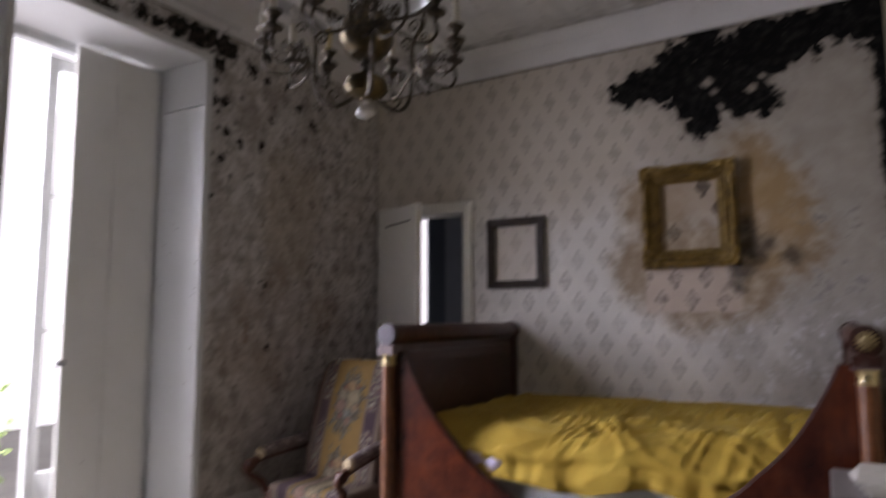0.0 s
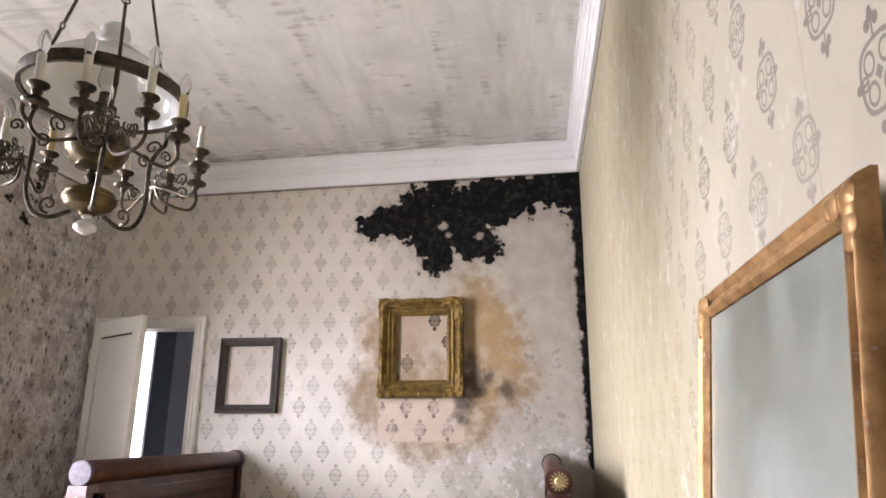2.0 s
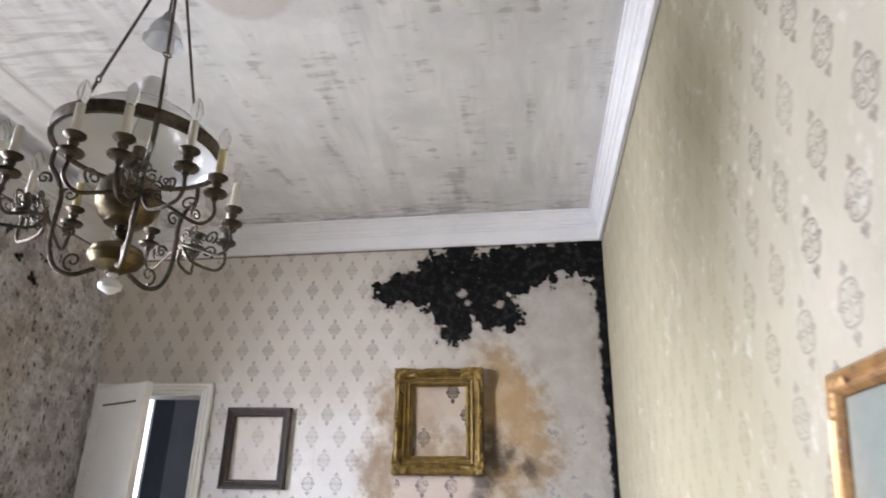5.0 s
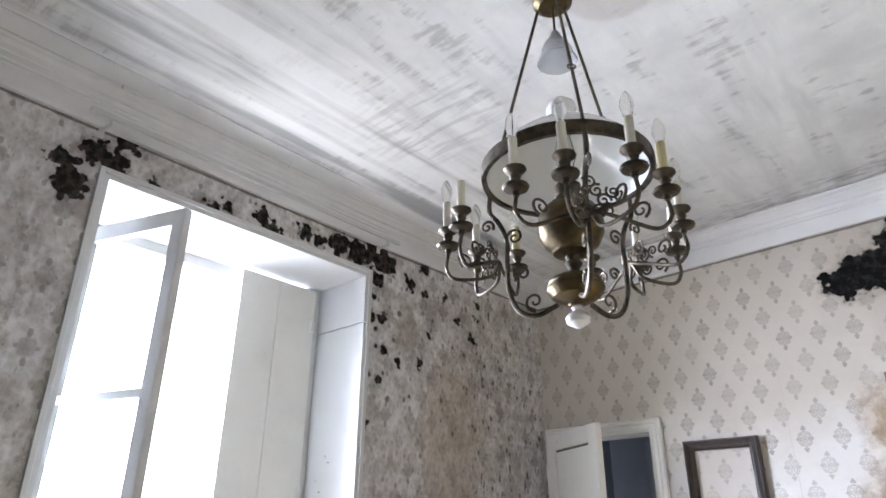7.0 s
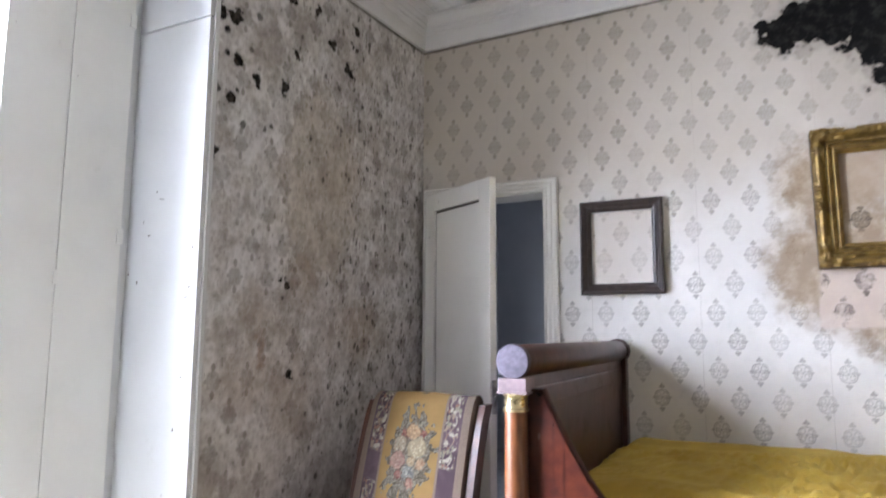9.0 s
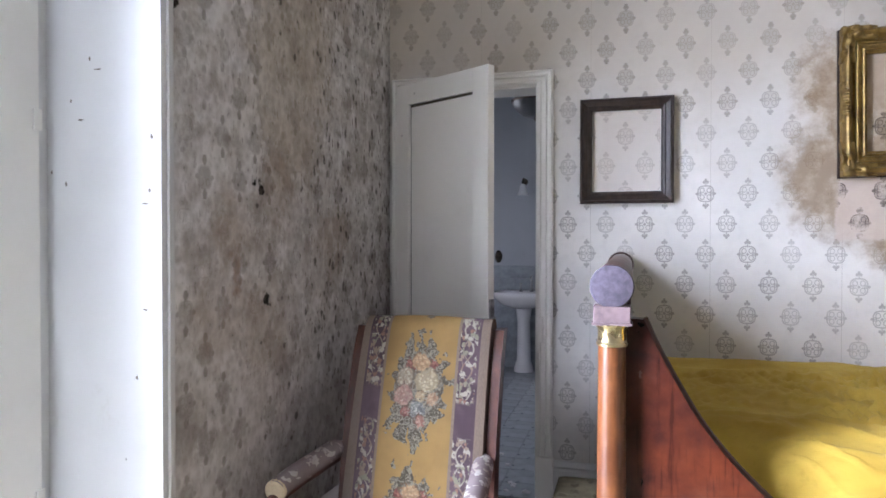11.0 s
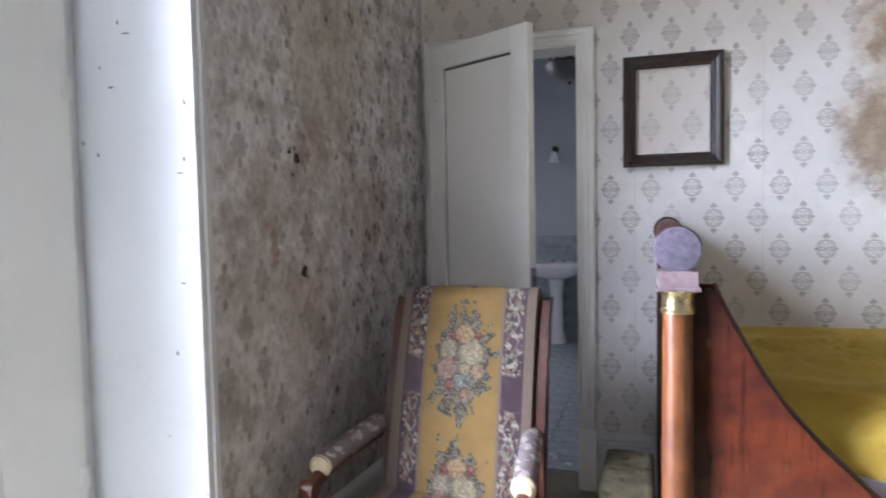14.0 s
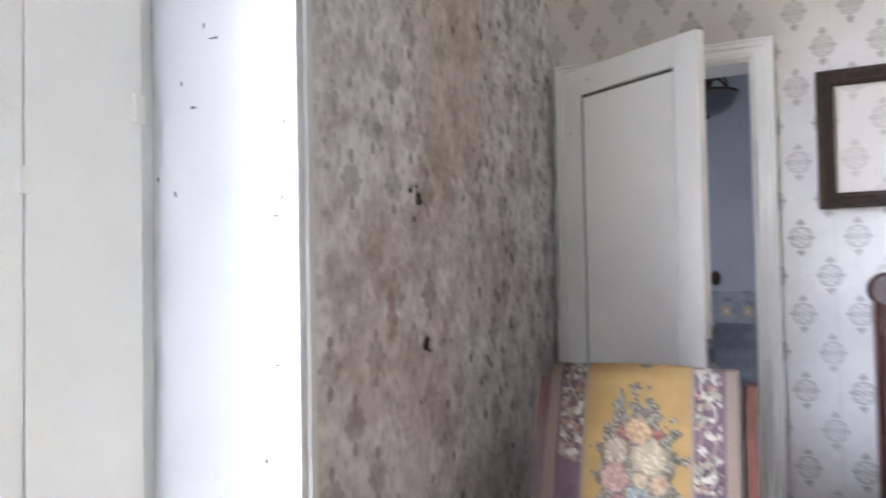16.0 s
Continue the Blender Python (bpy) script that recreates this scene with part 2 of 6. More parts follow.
    grit = step(n2 * 0.5 + n1 * 0.5, 0.54, 0.60) * step(u + (n3 - 0.5) * 0.4, -0.15, 0.1) * step(abs(v - 1.65), 0.42, 0.2)
    colour = m.mix(grit * 0.7, colour, (0.20, 0.185, 0.17))
    stamp = step(inner, 0.012, -0.004) * hi(line, body * 0.6) * (0.5 + 0.5 * step(v, 1.8, 1.95))
    colour = m.mix(lo(stamp * 1.3, 0.95), colour, (0.035, 0.028, 0.024))
    # unfaded paper inside the dark frame
    fresh = step(abs(u + 1.661), 0.152, 0.148) * step(abs(v - 1.72), 0.187, 0.183)
    colour = m.mix(fresh * (0.3 + 0.35 * n3), colour, (0.60, 0.52, 0.45))
    # grey-black crust beside and below the gilt frame
    crust = m.blobs(u, v, [(-0.235, 1.79, 0.03), (-0.20, 1.675, 0.05), (-0.27, 1.55, 0.03), (-0.12, 1.70, 0.03), (-0.29, 1.45, 0.02), (-0.02, 1.62, 0.03)], 0.02) + (n1 - 0.5) * 0.16 + (n2 - 0.5) * 0.07
    colour = m.mix(step(crust, 0.06, -0.02) * 0.8, colour, (0.06, 0.05, 0.042))
    mould = step(grow, 0.012, -0.012)
    bare = m.blobs(u, v, [(-0.411, 2.684, 0.045), (-0.37, 2.62, 0.03), (-0.168, 2.608, 0.04), (-0.30, 2.79, 0.015), (-0.47, 2.83, 0.012)], 0.01) + 0.018 + (n2 - 0.5) * 0.09
    holes = step(bare, 0.012, -0.012)
    mould = mould * (1.0 - holes * 0.8)
    halo = step(grow, 0.07, 0.0) * 0.35
    colour = m.mix(halo, colour, (0.22, 0.19, 0.16))
    colour = m.mix(mould, colour, m.mix(step(n2, 0.45, 0.7), (0.004, 0.004, 0.004), (0.022, 0.021, 0.019)))
    return colour, mould * (1.2 + n2 * 2.0)


LEFT_MOULD = [(1.61, 2.885, 0.035), (1.70, 2.87, 0.03), (1.84, 2.885, 0.06), (1.98, 2.89, 0.07), (2.10, 2.92, 0.07), (2.17, 2.885, 0.075), (2.12, 2.77, 0.045),
              (1.35, 2.87, 0.035), (1.42, 2.83, 0.03), (0.645, 2.84, 0.05), (0.56, 2.87, 0.04), (0.49, 2.70, 0.06), (0.45, 2.78, 0.04),
              (0.68, 2.97, 0.045), (0.81, 2.815, 0.022), (1.09, 2.825, 0.025), (1.16, 2.84, 0.02), (2.50, 2.95, 0.03)]
LEFT_SPOTS = [(2.08, 2.667, 0.03), (2.17, 2.552, 0.036), (2.09, 2.545, 0.04), (2.366, 2.821, 0.048), (2.534, 2.54, 0.018), (2.785, 2.685, 0.02), (2.297, 2.335, 0.022),
              (2.475, 2.365, 0.022), (2.444, 2.332, 0.014), (2.165, 2.225, 0.030), (2.183, 2.377, 0.02), (2.075, 2.357, 0.018), (2.494, 2.778, 0.018), (2.672, 2.811, 0.018),
              (2.974, 2.825, 0.022), (2.96, 2.736, 0.02), (2.915, 2.599, 0.022), (2.945, 2.57, 0.016), (2.545, 1.116, 0.02), (2.509, 1.493, 0.02), (2.084, 1.975, 0.018)]


def left_dirt_shade(m, u, v, colour, line, body, cell):
    n1, n2, n3 = m.noise(8, 5, 0.65), m.noise(32, 4, 0.6), m.noise(1.7, 4)
    damp = m.mix(step(n1 * 0.6 + n3 * 0.4, 0.38, 0.62), (0.36, 0.315, 0.285), (0.76, 0.735, 0.715))
    colour = m.mix(0.55, colour, damp)
    patch = step(m.noise(12, 5, 0.65, stretch=(1, 1.3, 0.75)), 0.53, 0.62)
    colour = m.mix(patch * 0.65, colour, (0.76, 0.745, 0.74))
    dry = step(u + (n3 - 0.5) * 0.5 + (n1 - 0.5) * 0.3, 2.62, 2.2) * step(v + (n1 - 0.5) * 0.3, 1.1, 1.35)
    colour = m.mix(dry * step(n1, 0.35, 0.6) * 0.45, colour, (0.76, 0.75, 0.76))
    far_side = step(u + (n3 - 0.5) * 0.6, 2.3, 2.9)
    blot = body * step(n1 + (cell - 0.5) * 0.4, 0.34, 0.56)
    cloud = m.noise(3.6, 5, 0.6)
    colour = m.mix(step(cloud, 0.52, 0.68) * 0.55, colour, (0.78, 0.76, 0.75))
    colour = m.mix(step(cloud, 0.46, 0.34) * 0.65, colour, (0.34, 0.295, 0.26))
    colour = m.mix(blot * 0.58, colour, (0.19, 0.168, 0.148))
    smudge = step(m.noise(11, 4, 0.6, stretch=(1, 1.3, 0.6)), 0.58, 0.70)
    colour = m.mix(smudge * 0.3, colour, (0.25, 0.22, 0.195))
    fleck = step(m.noise(46, 3, 0.6, stretch=(1, 1.4, 0.6)), 0.61, 0.67) * (0.4 + 0.6 * far_side)
    colour = m.mix(fleck * 0.8, colour, (0.13, 0.108, 0.092))
    olive = step(hyp((u - 2.75) * 1.0, (v - 1.98) * 0.62) + (n1 - 0.5) * 0.25, 0.33, 0.2)
    colour = m.mix(olive * 0.5, colour, (0.44, 0.37, 0.28))
    tide = step(abs(hyp((u - 2.75) * 1.0, (v - 1.98) * 0.62) + (n1 - 0.5) * 0.25 - 0.27), 0.02, 0.0)
    colour = m.mix(tide * 0.3, colour, (0.17, 0.13, 0.1))
    rust = step(hyp((u - 2.375) * 1.4, (v - 1.20) * 0.7) + (n1 - 0.5) * 0.12 + (n2 - 0.5) * 0.05, 0.06, 0.01)
    colour = m.mix(rust * 0.6, colour, (0.28, 0.15, 0.08))
    tea = m.blobs(u, v, [(2.36, 1.36, 0.10), (2.30, 1.05, 0.12), (2.62, 1.50, 0.10), (2.55, 1.0, 0.14), (3.05, 1.3, 0.12)], 0.06) + (n1 - 0.5) * 0.3
    colour = m.mix(step(tea, 0.08, -0.08) * 0.4, colour, (0.34, 0.25, 0.175))
    low = step(v + (n3 - 0.5) * 0.9, 1.25, 0.5)
    colour = m.mix(low * 0.35, colour, (0.33, 0.30, 0.27))
    # mould spots: clumps round the window head, beads over the far half of the wall
    d1, r1, g1 = m.cells(14)
    d2, r2, g2 = m.cells(30, m.vector(m.y * 1.35 + (n2 - 0.5) * 0.05, m.z * 0.8 + (n1 - 0.5) * 0.06))
    d3, r3, _ = m.cells(24)
    field = lo(m.blobs(u, v, LEFT_MOULD, 0.012) - 0.016, m.blobs(u, v, LEFT_SPOTS, 0.004) - 0.004) + (n2 - 0.5) * 0.05 + (n1 - 0.5) * 0.05 + (d3 - 0.42) * 0.06
    far = step(u + (n3 - 0.5) * 0.5, 2.25, 3.1)
    beads = d1 - step(r1 + far * 0.06, 0.93, 1.12) * 0.33 + (n2 - 0.5) * 0.22 - body * 0.05
    small = d2 - step(r2 + far * 0.15, 0.91, 1.14) * 0.44 + (n2 - 0.5) * 0.2
    near = step(hyp(u - 2.2, (v - 2.45) * 0.75) + (n3 - 0.5) * 0.2, 0.48, 0.2)
    drops = d3 - step(r3 + near * 0.12, 0.95, 1.12) * 0.42 + (n2 - 0.5) * 0.2
    grow = lo(lo(field, drops * 0.07), lo(beads * 0.09, small * 0.06))
    # cornice shadow drawn as a near-black line in the paper colour
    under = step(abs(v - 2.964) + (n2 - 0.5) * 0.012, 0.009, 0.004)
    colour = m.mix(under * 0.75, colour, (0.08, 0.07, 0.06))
    mould = step(grow, 0.006, -0.004)
    colour = m.mix(step(grow, 0.05, 0.0) * 0.35, colour, (0.15, 0.125, 0.105))
    colour = m.mix(mould * (0.65 + 0.35 * step(field, 0.03, 0.0)), colour, m.mix(step(n2, 0.4, 0.65), (0.008, 0.007, 0.006), (0.06, 0.05, 0.042)))
    return colour, mould * 1.5 + blot * 0.5


def right_dirt_shade(m, u, v, colour, line, body, cell):
    n1, n2, n3 = m.noise(7, 5, 0.6), m.noise(30, 4), m.noise(1.6, 3)
    # ochre yellowing, also darkened to paint in the dimmer light further along
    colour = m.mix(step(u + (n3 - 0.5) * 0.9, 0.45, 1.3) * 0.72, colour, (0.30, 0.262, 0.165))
    # pale flecks put glossy highlights into the paper colour
    sheen_flecks = step(n2 * 0.5 + n1 * 0.5, 0.55, 0.68)
    colour = m.mix(sheen_flecks * 0.25, colour, (0.78, 0.76, 0.72))
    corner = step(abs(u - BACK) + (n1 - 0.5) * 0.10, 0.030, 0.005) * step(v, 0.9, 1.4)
    # painted shadow line below the cornice, then joined to the corner mould
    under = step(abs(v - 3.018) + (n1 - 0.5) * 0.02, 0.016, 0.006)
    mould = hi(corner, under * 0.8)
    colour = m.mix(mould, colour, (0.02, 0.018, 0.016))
    return colour, mould


paper_back = wallpaper("wallpaper_back", "x", -1.320, 1.788, (0.81, 0.785, 0.755), (0.27, 0.255, 0.24), 0.05, back_dirt_shade)
paper_left = wallpaper("wallpaper_left", "y", 2.138, 1.369, (0.70, 0.675, 0.66), (0.24, 0.22, 0.205), 0.02, left_dirt_shade)
paper_right = wallpaper("wallpaper_right", "y", 0.2855, 1.692, (0.475, 0.432, 0.35), (0.14, 0.125, 0.11), -0.22, right_dirt_shade)
paper_front = wallpaper("wallpaper_front", "x", 0.0, 1.69, (0.72, 0.68, 0.60), (0.2, 0.19, 0.18), -0.1, right_dirt_shade)


def ceiling_material():
    m = Mat("ceiling_plaster", 0.85, 0, 0.2)
    n1, n2 = m.noise(2.2, 6, 0.62), m.noise(1.0, 3)
    streak = m.noise(4.5, 6, 0.6, stretch=(1.8, 0.3, 1))
    band = m.noise(3.0, 4, 0.5, stretch=(2.4, 0.12, 1))
    columns = m.noise(5.0, 3, 0.5, stretch=(1.9, 0.35, 1))
    dash = m.noise(13, 4, 0.65, stretch=(0.45, 2.1, 1))
    fine = m.noise(40, 4, 0.7)
    comb = m.noise(16, 2, 0.5, stretch=(0.2, 1.8, 1))
    colour = m.mix(step(n1, 0.3, 0.72), (0.60, 0.595, 0.59), (0.82, 0.815, 0.80))
    colour = m.mix(step(streak * 0.5 + n1 * 0.5, 0.45, 0.66) * 0.5, colour, (0.38, 0.375, 0.37))
    # soot worked into columns of short dashes along the laths
    spots = step(columns * 0.45 + dash * 0.38 + n2 * 0.17, 0.525, 0.62) * (0.6 + 0.8 * fine)
    colour = m.mix(lo(spots * 0.45, 0.8), colour, (0.20, 0.195, 0.19))
    edge = step(m.y + (n2 - 0.5) * 0.2, 3.3, 3.5) * step(dash * 0.6 + n1 * 0.4, 0.46, 0.6)
    colour = m.mix(edge * 0.5, colour, (0.22, 0.215, 0.21))
    # long grey and white bands beside the window wall
    window_side = step(m.x + (n2 - 0.5) * 0.5, -1.75, -2.3)
    colour = m.mix(window_side * step(band, 0.52, 0.40) * 0.75, colour, (0.86, 0.86, 0.86))
    colour = m.mix(window_side * step(band * 0.75 + streak * 0.25, 0.50, 0.62) * 0.75, colour, (0.27, 0.27, 0.28))
    ribs = step(comb, 0.48, 0.58) * step(hyp((m.x + 2.05) * 0.8, m.y - 1.65) + (n1 - 0.5) * 0.2, 0.4, 0.15)
    colour = m.mix(ribs * 0.4, colour, (0.34, 0.34, 0.34))
    halo = step(hyp(m.x + 1.02, m.y - 1.45) + (n1 - 0.5) * 0.06, 0.20, 0.16)
    colour = m.mix(halo * 0.35, colour, (0.36, 0.30, 0.26))
    return m.done(colour, None, n1 + fine * 0.4, 0.3, 0.004)


def paint(name, base, dirt=(0.42, 0.39, 0.34), rough=0.42, amount=0.35, chips=0.55):
    m = Mat(name, rough, 0, 0.4)
    n1, n2, grain = m.noise(3.0, 5), m.noise(14, 5, 0.65), m.noise(60, 3, stretch=(3, 3, 0.25))
    colour = m.mix(step(n1, 0.4, 0.75) * amount, base, tuple(c * 0.84 for c in base))
    colour = m.mix(step(n2 * 0.55 + n1 * 0.45, 0.60, 0.72) * chips * 0.5, colour, dirt)
    d, r, g = m.cells(22, m.vector(m.x + m.y * 0.7, m.y - m.x * 0.3, m.z * 1.0))
    nick = step(d - step(r, 0.96, 1.0) * 0.16 + (n2 - 0.5) * 0.7, -0.02, -0.06)
    colour = m.mix(nick * chips, colour, (0.10, 0.085, 0.07))
    return m.done(colour, rough + (n2 - 0.5) * 0.3, grain * 0.5 + n2, 0.2, 0.0012)


plaster_ceiling = ceiling_material()
cornice_white = paint("cornice_white", (0.76, 0.75, 0.75), (0.40, 0.39, 0.38), 0.8, 0.5, 0.4)
white_paint = paint("white_paint", (0.62, 0.62, 0.615))
door_paint = paint("door_paint", (0.85, 0.835, 0.79), (0.4, 0.36, 0.28), 0.38, 0.3, 0.35)
shutter_paint = paint("shutter_paint", (0.74, 0.73, 0.69), (0.36, 0.33, 0.28), 0.5, 0.5, 0.5)
# dark colour stands in for the shade inside grooves and seams
shade_dark = simple("groove_shade", (0.10, 0.085, 0.065), 0.8)
bath_wall_mat = paint("bathroom_paint", (0.46, 0.48, 0.51), (0.34, 0.36, 0.38), 0.45, 0.5, 0.3)


def floor_material():
    m = Mat("old_floor", 0.7, 0, 0.3)
    n1, n2 = m.noise(4, 5), m.noise(26, 5, 0.65)
    colour = m.mix(step(n1, 0.35, 0.7), (0.13, 0.115, 0.075), (0.22, 0.20, 0.14))
    colour = m.mix(step(n2, 0.55, 0.7) * 0.6, colour, (0.07, 0.06, 0.035))
    return m.done(colour, None, n2 + n1, 0.4, 0.002)


floor_mat = floor_material()
bath_tile = simple("bathroom_tile", (0.38, 0.41, 0.44), 0.3, 0, 14, 0.35)


# ---- materials: things ----
def mahogany(name, dark, light, rough=0.22, scale=6.0, dusty=0.0):
    m = Mat(name, rough, 0, 0.5)
    n = m.noise(scale, 4, 0.55, distort=1.2, stretch=(1, 1, 0.35))
    g = m.noise(80, 3, 0.6, stretch=(1, 1, 0.08))
    flame = m.noise(scale * 0.55, 3, 0.5, distort=2.0)
    colour = m.mix(step(n * 0.5 + flame * 0.3 + m.noise(scale * 4, 4, 0.6) * 0.2, 0.34, 0.68), dark, light)
    colour = m.mix(step(g, 0.5, 0.75) * 0.5, colour, tuple(c * 0.45 for c in dark))
    dust = step(m.noise(9, 5, 0.65), 0.5, 0.75)
    colour = m.mix(dust * (0.015 + dusty), colour, (0.36, 0.33, 0.33))
    return m.done(colour, rough + dust * (0.06 + dusty) + (g - 0.5) * 0.1, g, 0.08, 0.001)


wood_side = mahogany("flame_mahogany", (0.014, 0.006, 0.007), (0.125, 0.028, 0.012), 0.22, 4.0)
wood_column = mahogany("column_mahogany", (0.085, 0.024, 0.009), (0.20, 0.070, 0.021), 0.36, 9.0)
wood_dark = mahogany("dark_mahogany", (0.030, 0.011, 0.009), (0.075, 0.024, 0.017), 0.3, 5.0, 0.10)
wood_chair = mahogany("chair_wood", (0.045, 0.014, 0.009), (0.12, 0.035, 0.018), 0.35, 8.0)
wood_frame = mahogany("frame_wood", (0.016, 0.009, 0.007), (0.045, 0.026, 0.018), 0.4, 14.0, 0.06)
# lilac is dust plus the sky's reflection painted into the colour
dust_sky_lilac = simple("dusty_sky_disc", (0.115, 0.098, 0.130), 0.4, 0, 75, 0.55)
pink_block = simple("dusty_block", (0.18, 0.125, 0.13), 0.5, 0, 60, 0.4)


def metal(name, bright, dull, rough=0.32):
    m = Mat(name, rough, 1.0)
    n1, n2 = m.noise(18, 5, 0.65), m.noise(90, 3)
    tarnish = step(n1, 0.38, 0.66)
    colour = m.mix(tarnish, bright, dull)
    return m.done(colour, rough + tarnish * 0.25 + (n2 - 0.5) * 0.12, n2, 0.1, 0.0006)


brass = metal("polished_brass", (0.66, 0.55, 0.33), (0.46, 0.37, 0.21), 0.26)
brass_old = metal("tarnished_brass", (0.15, 0.112, 0.056), (0.08, 0.063, 0.038), 0.3)
bronze = metal("dark_bronze", (0.115, 0.095, 0.072), (0.055, 0.047, 0.038), 0.45)
steel = metal("dull_steel", (0.45, 0.45, 0.45), (0.25, 0.25, 0.25), 0.35)


def gilt(name, gold, worn, under):
    m = Mat(name, 0.42, 0.55)
    n1, n2, n3 = m.noise(22, 5, 0.65), m.noise(120, 3), m.noise(5, 3)
    colour = m.mix(step(n1, 0.38, 0.68), gold, worn)
    colour = m.mix(step(n2 * 0.5 + n1 * 0.5, 0.58, 0.68) * 0.7, colour, under)
    return m.done(colour, 0.34 + n1 * 0.25, n1 + n2 * 0.4, 0.4, 0.0015)


gilt_frame = gilt("gilt_frame", (0.27, 0.178, 0.052), (0.14, 0.088, 0.028), (0.05, 0.033, 0.016))
gilt_mirror = gilt("gilt_mirror", (0.44, 0.26, 0.11), (0.25, 0.125, 0.05), (0.50, 0.41, 0.32))


def bedspread_material():
    m = Mat("mustard_velvet", 0.85, 0, 0.15)
    n1, n2, n3 = m.noise(5, 5), m.noise(40, 4, 0.6), m.noise(350, 2)
    colour = m.mix(step(n1, 0.35, 0.7), (0.37, 0.235, 0.035), (0.47, 0.318, 0.055))
    colour = m.mix(step(n2, 0.5, 0.75) * 0.35, colour, (0.26, 0.165, 0.022))
    m.b.inputs["Sheen Weight"].default_value = 0.25
    m.b.inputs["Sheen Roughness"].default_value = 0.5
    m.b.inputs["Sheen Tint"].default_value = (0.9, 0.75, 0.3, 1)
    return m.done(colour, None, n2 + n3 * 0.3, 0.35, 0.003)


spread_mat = bedspread_material()
sheet_mat = simple("white_sheet", (0.72, 0.72, 0.76), 0.8, 0, 12, 0.15)
lilac_cloth = simple("lilac_cloth", (0.62, 0.55, 0.68), 0.7, 0, 20, 0.2)
paper_white = simple("book_paper", (0.68, 0.66, 0.62), 0.7, 0, 40, 0.15)
table_mat = simple("grey_tabletop", (0.22, 0.20, 0.20), 0.5, 0, 20, 0.3)
ceramic = simple("white_ceramic", (0.82, 0.80, 0.80), 0.15, 0, 10, 0.05, 0.0)
candle_mat = simple("candle_sleeve", (0.74, 0.70, 0.60), 0.5, 0, 30, 0.12, 0.05)
candle_yellow = simple("yellowed_sleeve", (0.66, 0.56, 0.30), 0.5, 0, 30, 0.12, 0.05)
opal = simple("opal_glass", (0.88, 0.89, 0.89), 0.08, 0, 6, 0.06, 0.0)
opal.node_tree.nodes["Principled BSDF"].inputs["Transmission Weight"].default_value = 0.1
leaf_green = simple("leaf_green", (0.10, 0.13, 0.05), 0.7, 0, 8, 0.4)
stone_pale = simple("pale_stone", (0.42, 0.40, 0.36), 0.8, 0, 6, 0.3)


def clear_glass(name, tint=(0.95, 0.97, 0.96), rough=0.02):
    m = Mat(name, rough)
    m.b.inputs["Transmission Weight"].default_value = 1.0
    m.b.inputs["IOR"].default_value = 1.12
    return m.done(tint)


glass = clear_glass("window_glass")
bulb_glass = clear_glass("bulb_glass", (0.92, 0.92, 0.90), 0.12)


dusty_glass = simple("dusty_glass", (0.12, 0.125, 0.13), 0.35, 0, 10, 0.2, 0.0)
bell_glass = simple("milky_glass", (0.78, 0.80, 0.82), 0.1, 0, 10, 0.05, 0.0)
bell_glass.node_tree.nodes["Principled BSDF"].inputs["Transmission Weight"].default_value = 0.7


def mirror_material():
    m = Mat("old_mirror", 0.12, 1.0)
    n1, n2 = m.noise(5, 5, 0.6), m.noise(28, 4)
    fog = step(n1, 0.35, 0.75)
    colour = m.mix(fog * 0.6, (0.47, 0.53, 0.50), (0.34, 0.385, 0.36))
    colour = m.mix(step(n2 * 0.4 + n1 * 0.6, 0.60, 0.72) * 0.25, colour, (0.30, 0.32, 0.30))
    return m.done(colour, 0.34 + fog * 0.2)


mirror_mat = mirror_material()


# ---- mesh helpers ----
def thing(name, base, label, category, group=""):
    ob = tagged(new(name), label, category, group)
    ob.location = base
    ob.empty_display_size = 0.05
    return ob


def whole(ob):
    """The world matrix of an object, worked out from its parents."""
    return ob.matrix_basis if ob.parent is None else whole(ob.parent) @ ob.matrix_parent_inverse @ ob.matrix_basis


def link(name, mesh, parent=None, label="", place=None):
    """Links a mesh in world coordinates, under its thing or part."""
    ob = new(name, mesh)
    if parent is not None:
        ob.parent = parent
        ob.matrix_parent_inverse = whole(parent).inverted()
    if place is not None:
        ob.matrix_basis = place
    return tagged(ob, label) if label else ob


def mesh_of(bm, name, material, smooth=False, angle=None):
    mesh = bpy.data.meshes.new(name)
    bmesh.ops.recalc_face_normals(bm, faces=bm.faces[:])
    if smooth:
        for f in bm.faces:
            f.smooth = True
        if angle:
            for e in bm.edges:
                e.smooth = len(e.link_faces) == 2 and e.calc_face_angle(0) < radians(angle)
    bm.to_mesh(mesh)
    bm.free()
    mesh.materials.append(material)
    return mesh


def part(name, bm, material, parent=None, label="", smooth=False, angle=35, place=None):
    return link(name, mesh_of(bm, name, material, smooth, angle), parent, label, place)


def structure(name, bm, material, label, category, smooth=False):
    return tagged(part(name, bm, material, None, "", smooth), label, category, "", "structure")


def box(bm, a, b, bevel=0.0):
    """An axis-aligned block from corner a to corner b, added to bm."""
    res = bmesh.ops.create_cube(bm, size=1.0)
    c = [(p + q) / 2 for p, q in zip(a, b)]
    s = [abs(q - p) for p, q in zip(a, b)]
    bmesh.ops.transform(bm, matrix=Matrix.Translation(c) @ Matrix.Diagonal((*s, 1)), verts=res["verts"])
    if bevel:
        edges = list({e for v in res["verts"] for e in v.link_edges})
        bmesh.ops.bevel(bm, geom=edges, offset=bevel, segments=2, affect="EDGES", profile=0.6)
    return bm


